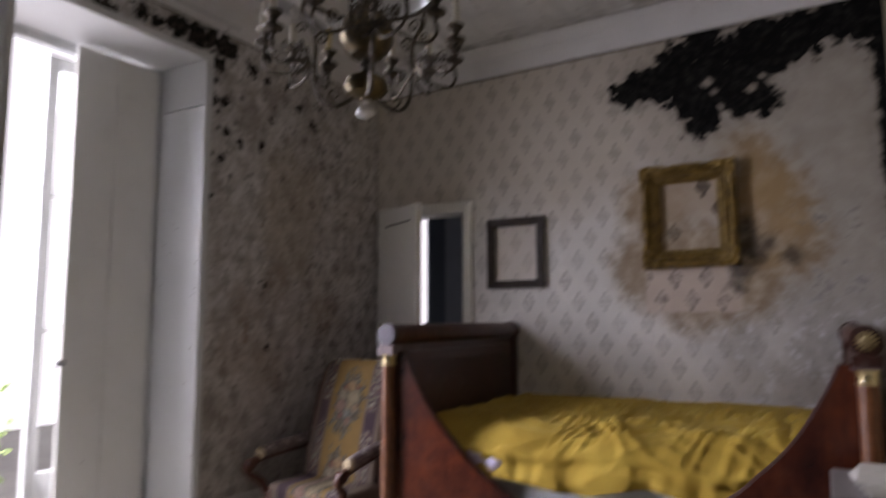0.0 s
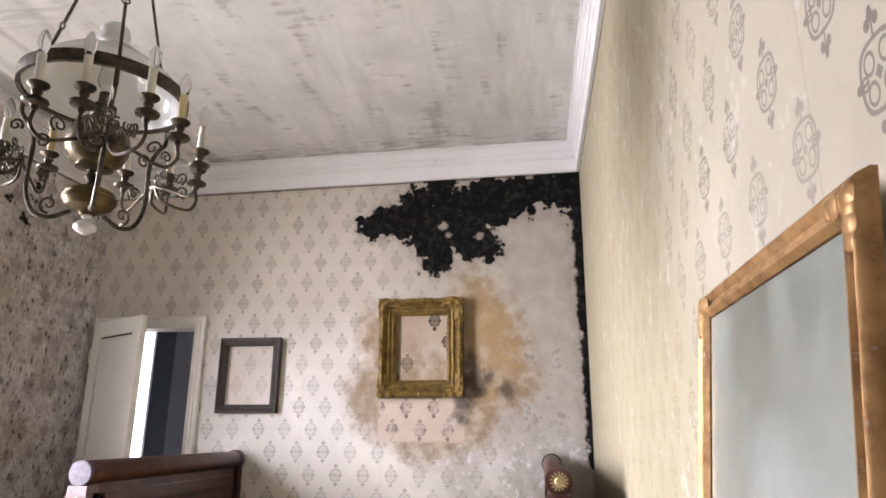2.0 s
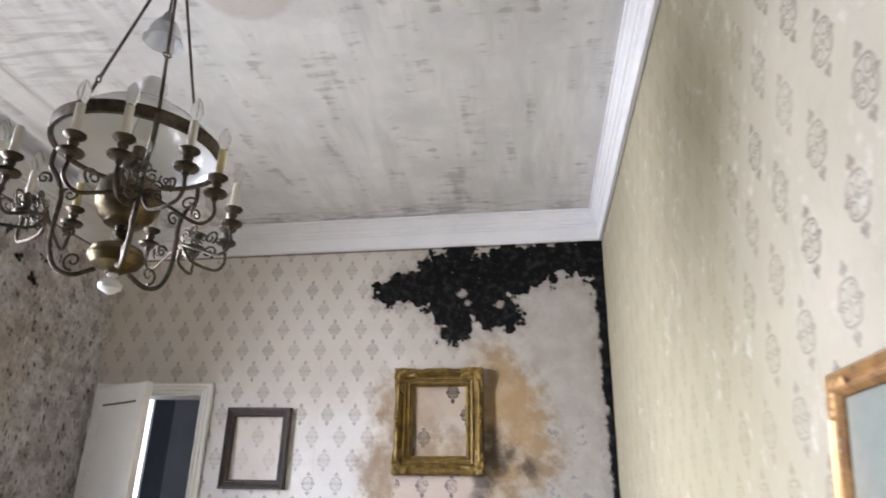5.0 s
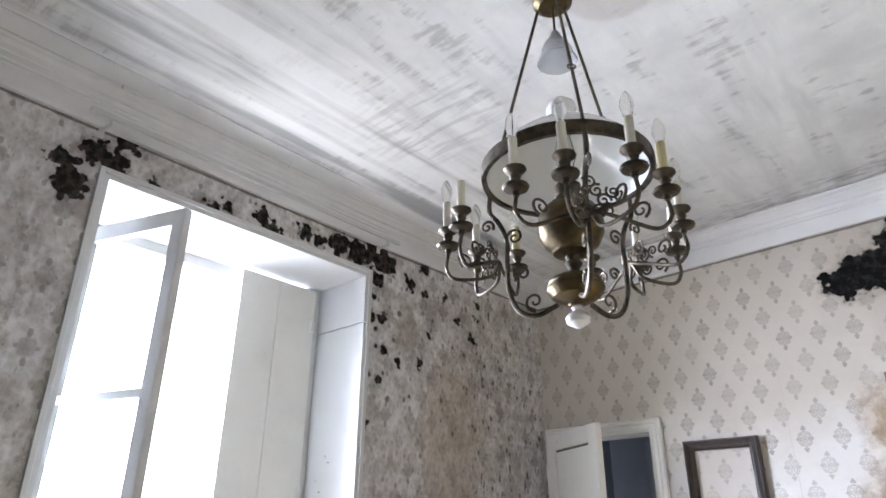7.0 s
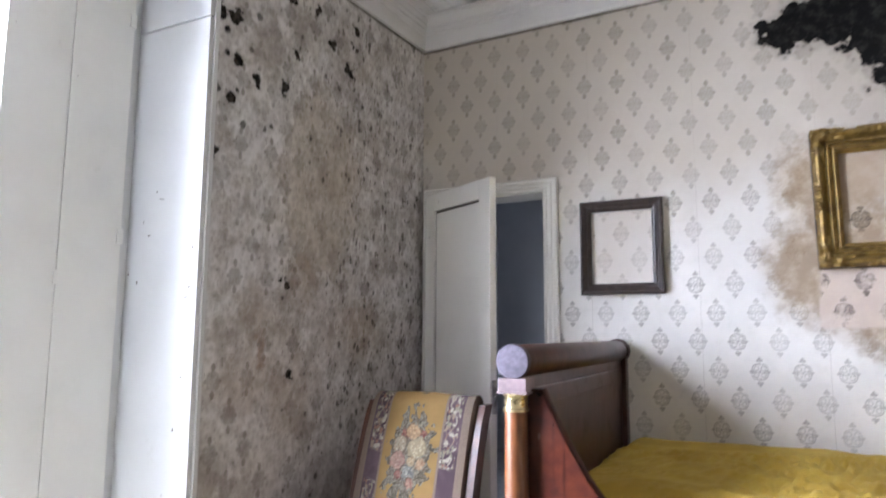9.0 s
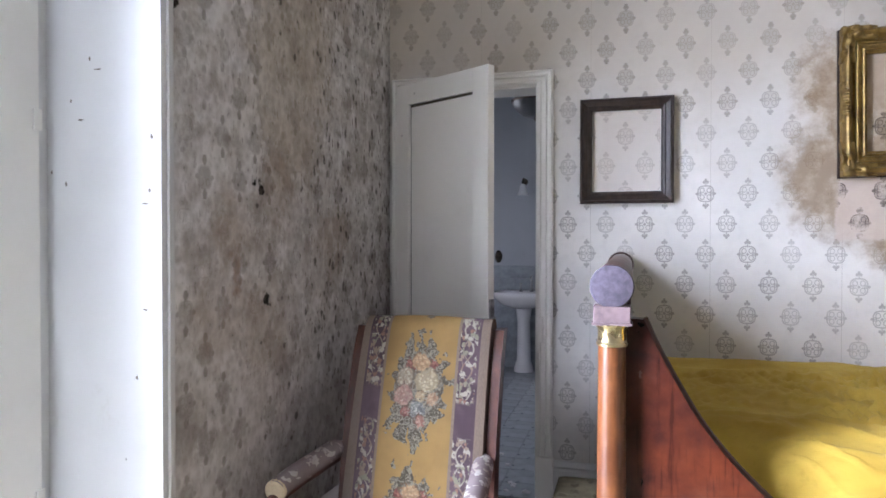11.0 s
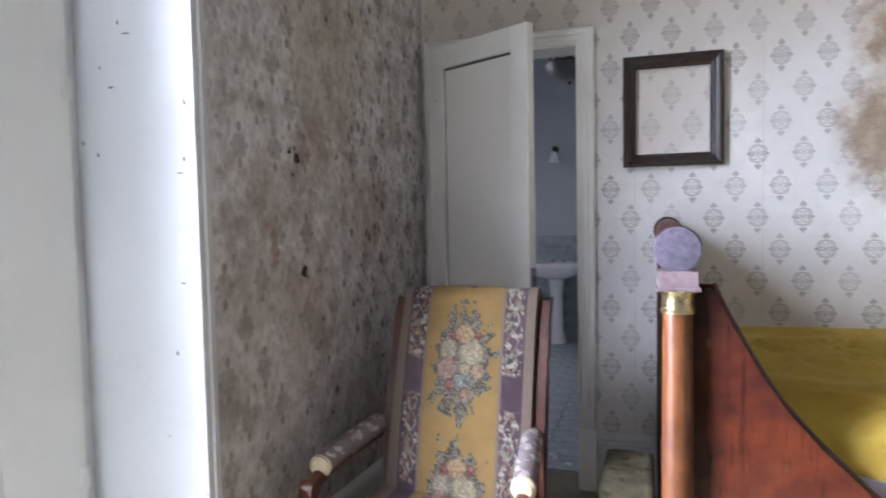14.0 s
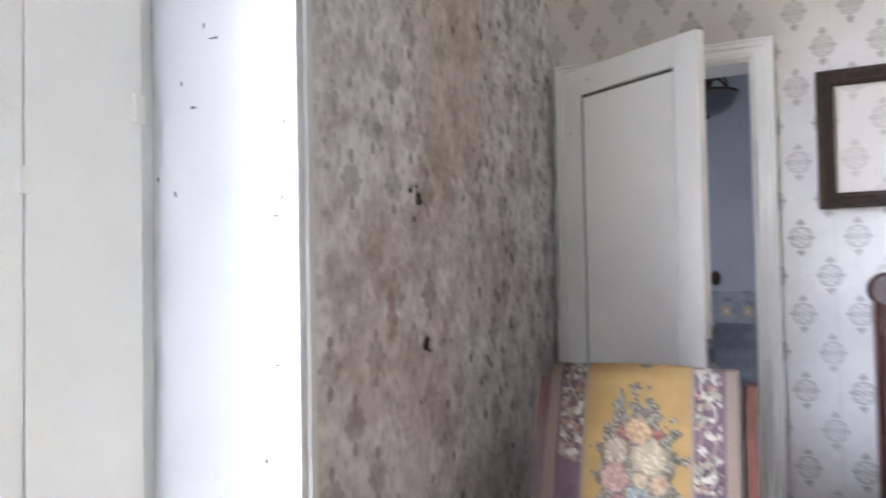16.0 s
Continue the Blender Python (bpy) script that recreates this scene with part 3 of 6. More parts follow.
def boxes(*pairs, bevel=0.0):
    bm = bmesh.new()
    for a, b in pairs:
        box(bm, a, b, bevel)
    return bm


def lathe(profile, n=24, m=None, hollow=False):
    """A solid of revolution about z from (radius, height) pairs."""
    bm = bmesh.new()
    rings = []
    for r, z in profile:
        if r < 1e-5:
            rings.append([bm.verts.new((0, 0, z))])
        else:
            rings.append([bm.verts.new((r * math.cos(2 * math.pi * k / n), r * math.sin(2 * math.pi * k / n), z)) for k in range(n)])
    for a, b in zip(rings, rings[1:] + rings[:1] if hollow else rings[1:]):
        for k in range(n):
            j = (k + 1) % n
            if len(a) == 1 and len(b) > 1:
                bm.faces.new((a[0], b[k], b[j]))
            elif len(b) == 1 and len(a) > 1:
                bm.faces.new((a[k], a[j], b[0]))
            elif len(a) > 1:
                bm.faces.new((a[k], a[j], b[j], b[k]))
    for ring in (rings[0], rings[-1]):
        if len(ring) > 2 and not hollow:
            bm.faces.new(ring)
    if m is not None:
        bmesh.ops.transform(bm, matrix=m, verts=bm.verts[:])
    return bm


def curve_points(pts, steps=6):
    """Catmull-Rom through the points."""
    pts = [Vector(p) for p in pts]
    ext = [2 * pts[0] - pts[1], *pts, 2 * pts[-1] - pts[-2]]
    out = []
    for i in range(1, len(ext) - 2):
        a, b, c, d = ext[i - 1:i + 3]
        for k in range(steps):
            t = k / steps
            out.append(0.5 * (2 * b + (c - a) * t + (2 * a - 5 * b + 4 * c - d) * t * t + (3 * b - a - 3 * c + d) * t ** 3))
    out.append(pts[-1])
    return out


def tube(bm, pts, r, n=8, taper=None):
    """A round bar along the points, added to bm."""
    rings, side = [], None
    for i, p in enumerate(pts):
        d = (pts[min(i + 1, len(pts) - 1)] - pts[max(i - 1, 0)]).normalized()
        if side is None:
            side = d.orthogonal().normalized()
        side = (side - d * side.dot(d)).normalized()
        up = d.cross(side)
        rr = r if taper is None else r + (taper - r) * i / (len(pts) - 1)
        rings.append([bm.verts.new(p + rr * (side * math.cos(2 * math.pi * k / n) + up * math.sin(2 * math.pi * k / n))) for k in range(n)])
    for a, b in zip(rings, rings[1:]):
        for k in range(n):
            bm.faces.new((a[k], a[(k + 1) % n], b[(k + 1) % n], b[k]))
    bm.faces.new(rings[0])
    bm.faces.new(rings[-1])
    return bm


def extrude_profile(poly, depth, axis="y", origin=(0, 0, 0)):
    """A flat polygon of (a, b) pairs given depth; axis y: the polygon lies in x, z; axis x: in y, z."""
    bm = bmesh.new()
    o = Vector(origin)
    def at(a, b, d):
        return o + (Vector((a, d, b)) if axis == "y" else Vector((d, a, b)))
    front = [bm.verts.new(at(a, b, 0)) for a, b in poly]
    rear = [bm.verts.new(at(a, b, depth)) for a, b in poly]
    bm.faces.new(front)
    bm.faces.new(rear)
    for k in range(len(poly)):
        j = (k + 1) % len(poly)
        bm.faces.new((front[k], front[j], rear[j], rear[k]))
    return bm


def mitred_rail(a, b, a_in, b_in, out, profile):
    """One straight moulding: a, b outer corners, a_in, b_in the inner ones, out the way it stands off; profile of (share inwards, height)."""
    bm = bmesh.new()
    a, b, a_in, b_in, out = (Vector(v) for v in (a, b, a_in, b_in, out))
    la = [bm.verts.new(a.lerp(a_in, s) + out * h) for s, h in profile]
    lb = [bm.verts.new(b.lerp(b_in, s) + out * h) for s, h in profile]
    for k in range(len(profile)):
        j = (k + 1) % len(profile)
        bm.faces.new((la[k], la[j], lb[j], lb[k]))
    bm.faces.new(la)
    bm.faces.new(lb)
    return bm


def rect_frame(parent, name, x0, x1, z0, z1, y, bar, profile, material, m=None, label=""):
    """Four mitred rails of a picture frame hung on the plane y, facing -y."""
    o = [(x0, z1), (x1, z1), (x1, z0), (x0, z0)]
    i = [(x0 + bar, z1 - bar), (x1 - bar, z1 - bar), (x1 - bar, z0 + bar), (x0 + bar, z0 + bar)]
    for k in range(4):
        j = (k + 1) % 4
        bm = mitred_rail((o[k][0], y, o[k][1]), (o[j][0], y, o[j][1]), (i[k][0], y, i[k][1]), (i[j][0], y, i[j][1]), (0, -1, 0), profile)
        if m is not None:
            bmesh.ops.transform(bm, matrix=m, verts=bm.verts[:])
        part(name, bm, material, parent, label, True, 30)


# ---- structure ----
floor = structure("floor", boxes(((LEFT - 0.5, FRONT - 0.1, -0.12), (RIGHT + 0.1, BACK + 0.16, 0.0))), floor_mat, "dusty olive-brown old floor with debris", "floor")
ceiling = structure("ceiling", boxes(((LEFT - 0.05, FRONT - 0.05, TOP), (RIGHT + 0.05, BACK + 0.05, TOP + 0.1))), plaster_ceiling, "white plaster ceiling streaked with grey mould", "ceiling")
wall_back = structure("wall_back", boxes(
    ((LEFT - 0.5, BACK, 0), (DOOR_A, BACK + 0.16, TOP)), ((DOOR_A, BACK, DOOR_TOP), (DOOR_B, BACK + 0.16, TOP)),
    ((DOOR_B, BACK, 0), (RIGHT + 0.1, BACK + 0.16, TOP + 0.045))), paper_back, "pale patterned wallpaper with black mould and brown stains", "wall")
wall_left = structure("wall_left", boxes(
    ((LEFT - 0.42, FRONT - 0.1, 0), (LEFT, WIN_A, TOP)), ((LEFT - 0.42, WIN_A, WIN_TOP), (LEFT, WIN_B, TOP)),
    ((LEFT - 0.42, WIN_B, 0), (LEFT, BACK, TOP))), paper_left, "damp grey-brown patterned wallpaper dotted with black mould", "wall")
for v in wall_left.data.vertices:
    if v.co.y > BACK - 0.01 and v.co.x > LEFT - 0.01:
        v.co.x = CORNER
for v in ceiling.data.vertices:
    v.co.z += sag(v.co.x)
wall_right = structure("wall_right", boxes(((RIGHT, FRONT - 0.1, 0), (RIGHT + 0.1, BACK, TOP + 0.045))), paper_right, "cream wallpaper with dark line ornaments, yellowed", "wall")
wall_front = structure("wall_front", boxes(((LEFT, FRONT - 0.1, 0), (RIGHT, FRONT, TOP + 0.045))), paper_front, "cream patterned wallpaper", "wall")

CORNICE = [(0.0, 2.992), (0.018, 2.992), (0.022, 3.01), (0.016, 3.014), (0.02, 3.08), (0.026, 3.085), (0.024, 3.098), (0.030, 3.104), (0.030, 3.128),
           (0.038, 3.132), (0.044, 3.15), (0.056, 3.164), (0.060, 3.174), (0.072, 3.178), (0.072, TOP), (0.0, TOP)]



def cornice_run(name, p, q, inward, trim_p, trim_q):
    """A plaster cornice from p to q along a wall, standing off the way inward, mitred at the ends."""
    bm = bmesh.new()
    p, q, w = Vector((*p, 0)), Vector((*q, 0)), Vector((*inward, 0))
    d = (q - p).normalized()
    la = [bm.verts.new(p + w * a + d * a * trim_p + Vector((0, 0, z))) for a, z in CORNICE]
    lb = [bm.verts.new(q + w * a - d * a * trim_q + Vector((0, 0, z))) for a, z in CORNICE]
    for k in range(len(CORNICE)):
        j = (k + 1) % len(CORNICE)
        bm.faces.new((la[k], la[j], lb[j], lb[k]))
    bm.faces.new(la)
    bm.faces.new(lb)
    for v in bm.verts:
        v.co.z += sag(v.co.x)
    return structure(name, bm, cornice_white, "white moulded plaster cornice, stained and cracked", "cornice")


cornice_run("cornice_back", (CORNER, BACK), (RIGHT, BACK), (0, -1), 1, 1)
cornice_run("cornice_left", (LEFT, FRONT), (LEFT, WIN_B), (1, 0), 1, 0)
cornice_run("cornice_left_far", (LEFT, WIN_B), (CORNER, BACK), (1, 0), 0, 1)
cornice_run("cornice_right", (RIGHT, FRONT), (RIGHT, BACK), (-1, 0), 1, 1)
cornice_run("cornice_front", (LEFT, FRONT), (RIGHT, FRONT), (0, 1), 1, 1)


bm = boxes(((LEFT + 0.07, FRONT, TOP - 0.009), (-2.70, BACK - 0.07, TOP + 0.02)), bevel=0.004)
for v in bm.verts:
    v.co.z += sag(v.co.x)
structure("ceiling_border", bm, cornice_white, "flat white plaster band along the window side of the ceiling", "cornice")


def baseboard(name, p, q, out):
    bm = bmesh.new()
    prof = [(0, 0), (0.02, 0), (0.02, 0.225), (0.014, 0.235), (0.017, 0.245), (0.008, 0.262), (0.0, 0.27)]
    p, q, w = Vector((*p, 0)), Vector((*q, 0)), Vector((*out, 0))
    la = [bm.verts.new(p + w * a + Vector((0, 0, z))) for a, z in prof]
    lb = [bm.verts.new(q + w * a + Vector((0, 0, z))) for a, z in prof]
    for k in range(len(prof)):
        j = (k + 1) % len(prof)
        bm.faces.new((la[k], la[j], lb[j], lb[k]))
    bm.faces.new(la)
    bm.faces.new(lb)
    return structure(name, bm, white_paint, "white painted moulded baseboard", "baseboard")


baseboard("baseboard_back", (-1.985, BACK), (RIGHT, BACK), (0, -1))
baseboard("baseboard_left", (LEFT + 0.002, WIN_B + 0.03), (CORNER, BACK - 0.03), (1, 0))
baseboard("baseboard_left_near", (LEFT, FRONT), (LEFT, WIN_A - 0.03), (1, 0))
baseboard("baseboard_right", (RIGHT, FRONT), (RIGHT, BACK - 0.03), (-1, 0))

# ---- window: lined reveal, open casement, shutter leaf ----
window_1 = tagged(new("window_1"), "tall white window with an open casement and a shutter", "window", "", "structure")
window_1.location = (LEFT, (WIN_A + WIN_B) / 2, 0)
part("reveal_board", boxes(((WIN_IN - 0.1, WIN_B - 0.022, 0), (LEFT + 0.004, WIN_B + 0.004, 2.50)), bevel=0.003), white_paint, window_1)
part("reveal_board", boxes(((WIN_IN - 0.1, WIN_B - 0.022, 2.506), (LEFT + 0.004, WIN_B + 0.004, WIN_TOP)), bevel=0.003), white_paint, window_1)
part("reveal_board", boxes(((WIN_IN - 0.1, WIN_A - 0.004, 0), (LEFT + 0.004, WIN_A + 0.022, WIN_TOP)), bevel=0.003), white_paint, window_1)
part("head_board", boxes(((WIN_IN - 0.1, WIN_A + 0.022, WIN_TOP - 0.022), (LEFT + 0.004, WIN_B - 0.022, WIN_TOP + 0.004)), bevel=0.003), white_paint, window_1)
chip_mat = simple("bare_wood_chip", (0.17, 0.14, 0.11), 0.8, 0, 60, 0.3)
for n, (cx, cz) in enumerate(((-3.088, 1.795), (-2.907, 1.599), (-2.914, 1.451), (-2.926, 1.414), (-3.115, 1.824), (-3.181, 1.71), (-3.146, 1.655), (-3.251, 1.508), (-3.2, 1.474), (-2.93, 1.12), (-2.96, 0.93))):
    bm = bmesh.new()
    rnd = random.Random(40 + n)
    ring = []
    for k in range(9):
        a = math.tau * k / 9
        r = 0.009 * rnd.uniform(0.35, 1.0)
        ring.append(bm.verts.new((cx + math.cos(a) * r * (0.55 if n % 3 else 1.7), WIN_B - 0.0228, cz + math.sin(a) * r * (1.2 if n % 3 else 0.4))))
    bm.faces.new(ring)
    top = bmesh.ops.extrude_face_region(bm, geom=bm.faces[:])["geom"]
    bmesh.ops.translate(bm, vec=(0, 0.0015, 0), verts=[g for g in top if isinstance(g, bmesh.types.BMVert)])
    bmesh.ops.recalc_face_normals(bm, faces=bm.faces[:])
    part("paint_chip", bm, chip_mat, window_1, "chipped spot in the white paint")
part("edge_trim", boxes(((LEFT, WIN_B, 0), (LEFT + 0.012, WIN_B + 0.022, WIN_TOP + 0.022)), bevel=0.003), white_paint, window_1)
part("edge_trim", boxes(((LEFT, WIN_A - 0.022, 0), (LEFT + 0.012, WIN_A, WIN_TOP + 0.022)), bevel=0.003), white_paint, window_1)
part("edge_trim", boxes(((LEFT, WIN_A, WIN_TOP), (LEFT + 0.012, WIN_B, WIN_TOP + 0.022)), bevel=0.003), white_paint, window_1)
part("window_frame", boxes(((-3.40, WIN_A + 0.022, 0.0), (-3.33, WIN_A + 0.07, WIN_TOP - 0.022)), ((-3.40, WIN_B - 0.07, 0.0), (-3.33, WIN_B - 0.022, WIN_TOP - 0.022)),
                           ((-3.40, WIN_A + 0.07, WIN_TOP - 0.075), (-3.33, WIN_B - 0.07, WIN_TOP - 0.022)), bevel=0.004), white_paint, window_1)


def casement(width, height, z0):
    """A glazed leaf along +x from its hinge at the origin: stiles, rails and panes."""
    bars = [((0, -0.02, z0), (0.06, 0.02, z0 + height)), ((width - 0.06, -0.02, z0), (width, 0.02, z0 + height)),
            ((0.06, -0.02, z0 + height - 0.07), (width - 0.06, 0.02, z0 + height)), ((0.06, -0.02, z0), (width - 0.06, 0.02, z0 + 0.45)),
            ((0.06, -0.014, z0 + 1.15), (width - 0.06, 0.014, z0 + 1.185)), ((0.06, -0.014, z0 + 1.85), (width - 0.06, 0.014, z0 + 1.885))]
    panes = [(z0 + 0.45, z0 + 1.15), (z0 + 1.185, z0 + 1.85), (z0 + 1.885, z0 + height - 0.07)]
    return bars, [((0.06, -0.002, a), (width - 0.06, 0.002, b)) for a, b in panes]


def add_casement(m, width):
    bars, panes = casement(width, 2.62, 0.06)
    leaf = part("casement", boxes(*bars, bevel=0.004), white_paint, window_1, "white casement leaf")
    leaf.data.transform(m)
    for p in panes:
        ob = part("pane", boxes(p), glass, leaf)
        ob.data.transform(m)
        ob.visible_shadow = False
    knob = part("bolt", boxes(((width - 0.045, -0.035, 0.95), (width - 0.02, -0.02, 1.12)), bevel=0.003), steel, leaf)
    knob.data.transform(m)


add_casement(Matrix.Translation((-3.25, 0.72, 0)) @ Matrix.Rotation(radians(19), 4, "Z"), 0.57)
add_casement(Matrix.Translation((-3.345, 1.99, 0)) @ Matrix.Rotation(radians(-92), 4, "Z"), 0.58)
shutter = part("shutter", boxes(((-3.262, 1.502, 0.05), (-3.238, 1.735, 2.742)), ((-3.262, 1.738, 0.05), (-3.238, 1.985, 2.742)), bevel=0.003), shutter_paint, window_1, "greyish white shutter leaf")
# added dark strip that keeps daylight from showing through the board seam
part("seam_light_block", boxes(((-3.270, 1.70, 0.05), (-3.2635, 1.775, 2.742))), shade_dark, shutter)
for z in (0.55, 1.62, 2.5):
    part("hinge", boxes(((-3.238, 1.962, z), (-3.232, 1.99, z + 0.06)), bevel=0.002), shutter_paint, shutter)
part("hinge", boxes(((-3.238, 1.725, 1.45), (-3.233, 1.75, 1.50)), bevel=0.002), shutter_paint, shutter)
part("latch", boxes(((-3.25, 1.47, 1.04), (-3.225, 1.52, 1.07)), bevel=0.004), steel, shutter)
part("shutter_stop", boxes(((-3.30, 1.955, 0.0), (-3.266, 2.037, WIN_TOP - 0.023)), bevel=0.002), white_paint, window_1)
part("window_sill", boxes(((-3.42, WIN_A + 0.022, 0.0), (LEFT, WIN_B - 0.022, 0.04)), bevel=0.004), stone_pale, window_1)

rail = thing("curtain_rail", (-2.8, 1.33, 2.99), "thin white curtain rail above the window", "curtain rail")
part("bar", boxes(((-2.806, 0.477, 2.986), (-2.792, 2.21, 3.008)), bevel=0.003), white_paint, rail)
for y in (0.56, 2.12):
    part("bracket", boxes(((LEFT, y - 0.006, 2.952), (-2.792, y + 0.006, 2.962)), ((-2.804, y - 0.006, 2.962), (-2.794, y + 0.006, 2.988)), ((LEFT, y - 0.012, 2.93), (LEFT + 0.006, y + 0.012, 2.968)), bevel=0.002), white_paint, rail)

# ---- door ----
door_1 = tagged(new("door_1"), "ajar white panelled door in a moulded white casing", "door", "", "structure")
door_1.location = (DOOR_A, BACK, 0)
CASING = [(0.0, 0.0), (0.0, 0.028), (0.12, 0.034), (0.2, 0.026), (0.34, 0.026), (0.42, 0.032), (0.5, 0.022), (0.72, 0.022), (0.8, 0.028), (1.0, 0.024), (1.0, 0.0)]
CW = 0.074
CASE_A = -2.792
for a, b, ai, bi in (((CASE_A, 0), (CASE_A, DOOR_TOP + CW - 0.01), (DOOR_A, 0), (DOOR_A, DOOR_TOP)),
                     ((CASE_A, DOOR_TOP + CW - 0.01), (DOOR_B + CW, DOOR_TOP + CW - 0.01), (DOOR_A, DOOR_TOP), (DOOR_B, DOOR_TOP)),
                     ((DOOR_B + CW, DOOR_TOP + CW - 0.01), (DOOR_B + CW, 0.29), (DOOR_B, DOOR_TOP), (DOOR_B, 0.29))):
    part("casing", mitred_rail(*((p[0], BACK, p[1]) for p in (a, b, ai, bi)), (0, -1, 0), CASING), door_paint, door_1)
part("plinth_block", boxes(((DOOR_B - 0.002, BACK - 0.038, 0), (DOOR_B + CW + 0.004, BACK, 0.288)), bevel=0.004), door_paint, door_1)
part("jamb", boxes(((DOOR_B - 0.008, BACK - 0.01, 0), (DOOR_B, BACK + 0.17, DOOR_TOP - 0.012))), door_paint, door_1)
part("jamb", boxes(((DOOR_A, BACK - 0.01, 0), (DOOR_A + 0.022, BACK + 0.17, DOOR_TOP - 0.012))), door_paint, door_1)
part("jamb", boxes(((DOOR_A, BACK - 0.01, DOOR_TOP - 0.012), (DOOR_B, BACK + 0.17, DOOR_TOP))), door_paint, door_1)
part("strike_plate", boxes(((DOOR_B + 0.006, BACK - 0.036, 0.83), (DOOR_B + 0.03, BACK - 0.02, 0.95)), bevel=0.002), door_paint, door_1)
LEAF = Matrix.Translation((-2.736, 3.585, 0)) @ Matrix.Rotation(radians(-30.2), 4, "Z")
LW, LH = 0.603, 2.062
bm = boxes(((0, -0.02, 0.02), (0.088, 0.02, LH)), ((LW - 0.092, -0.02, 0.02), (LW, 0.02, LH)), ((0.088, -0.02, LH - 0.10), (LW - 0.092, 0.02, LH)),
           ((0.088, -0.02, 0.02), (LW - 0.092, 0.02, 0.24)), ((0.088, -0.02, 0.66), (LW - 0.092, 0.02, 0.80)), bevel=0.003)
leaf = part("door_leaf", bm, door_paint, door_1, "white painted door leaf")
leaf.data.transform(LEAF)
for z0, z1 in ((0.24, 0.66), (0.80, LH - 0.10)):
    ob = part("panel", boxes(((0.096, -0.010, z0 + 0.008), (LW - 0.099, 0.010, z1 - 0.012)), bevel=0.004), door_paint, leaf)
    ob.data.transform(LEAF)
    # dark sheet behind the panel paints the groove's shade
    ob = part("panel_groove", boxes(((0.088, -0.005, z0), (LW - 0.092, 0.005, z1))), shade_dark, leaf, "groove sheet with shade in its dark colour")
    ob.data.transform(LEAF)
for z in (0.3, 1.1, 1.8):
    ob = part("hinge", lathe([(0.0, z), (0.008, z), (0.008, z + 0.09), (0.0, z + 0.09)], 10, Matrix.Translation((-0.006, -0.024, 0))), door_paint, leaf, smooth=True)
    ob.data.transform(LEAF)
ob = part("door_handle", boxes(((LW - 0.002, -0.012, 0.90), (LW + 0.010, 0.012, 1.06)), ((LW, -0.006, 0.965), (LW + 0.028, 0.006, 0.985)), bevel=0.002), steel, leaf)
ob.data.transform(LEAF)

# ---- bed ----
FOOT_X, HEAD_X, BED_F, BED_B = -1.682, 0.245, 2.165, 3.565
bed = thing("sleigh_bed", ((FOOT_X + HEAD_X) / 2, (BED_F + BED_B) / 2, 0), "dark red mahogany boat bed with rolled ends and brass capitals", "bed")


def smooth_line(points, steps=6):
    return [(p.x, p.y) for p in curve_points([(a, b, 0) for a, b in points], steps)]


SWOOP = [(0.962, 1.125), (0.889, 1.122), (0.846, 1.03), (0.763, 0.885), (0.685, 0.785), (0.605, 0.705), (0.53, 0.635), (0.36, 0.525), (0.18, 0.465), (0.0, 0.445)]
MID = (FOOT_X + HEAD_X) / 2
left_line = smooth_line([(MID - a, z) for a, z in SWOOP[1:]])
right_line = smooth_line([(MID + a, z) for a, z in SWOOP[1:]])[::-1]
outline = [(MID - 0.93, 1.124)] + left_line + right_line[1:] + [(MID + 0.93, 1.124), (MID + 0.93, 0.16), (MID - 0.93, 0.16)]
bm = extrude_profile(outline, 0.04, "y", (0, BED_F + 0.015, 0))
part("side_panel", bm, wood_side, bed, "flame-figured glossy mahogany side")
rim = bmesh.new()
tube(rim, [Vector((a, BED_F + 0.035, z + 0.001)) for a, z in left_line + right_line[1:]], 0.010, 8)
part("rim", rim, wood_dark, bed, smooth=True)
part("rear_rail", boxes(((FOOT_X, BED_B - 0.05, 0.2), (HEAD_X, BED_B - 0.01, 0.5)), bevel=0.004), wood_dark, bed)
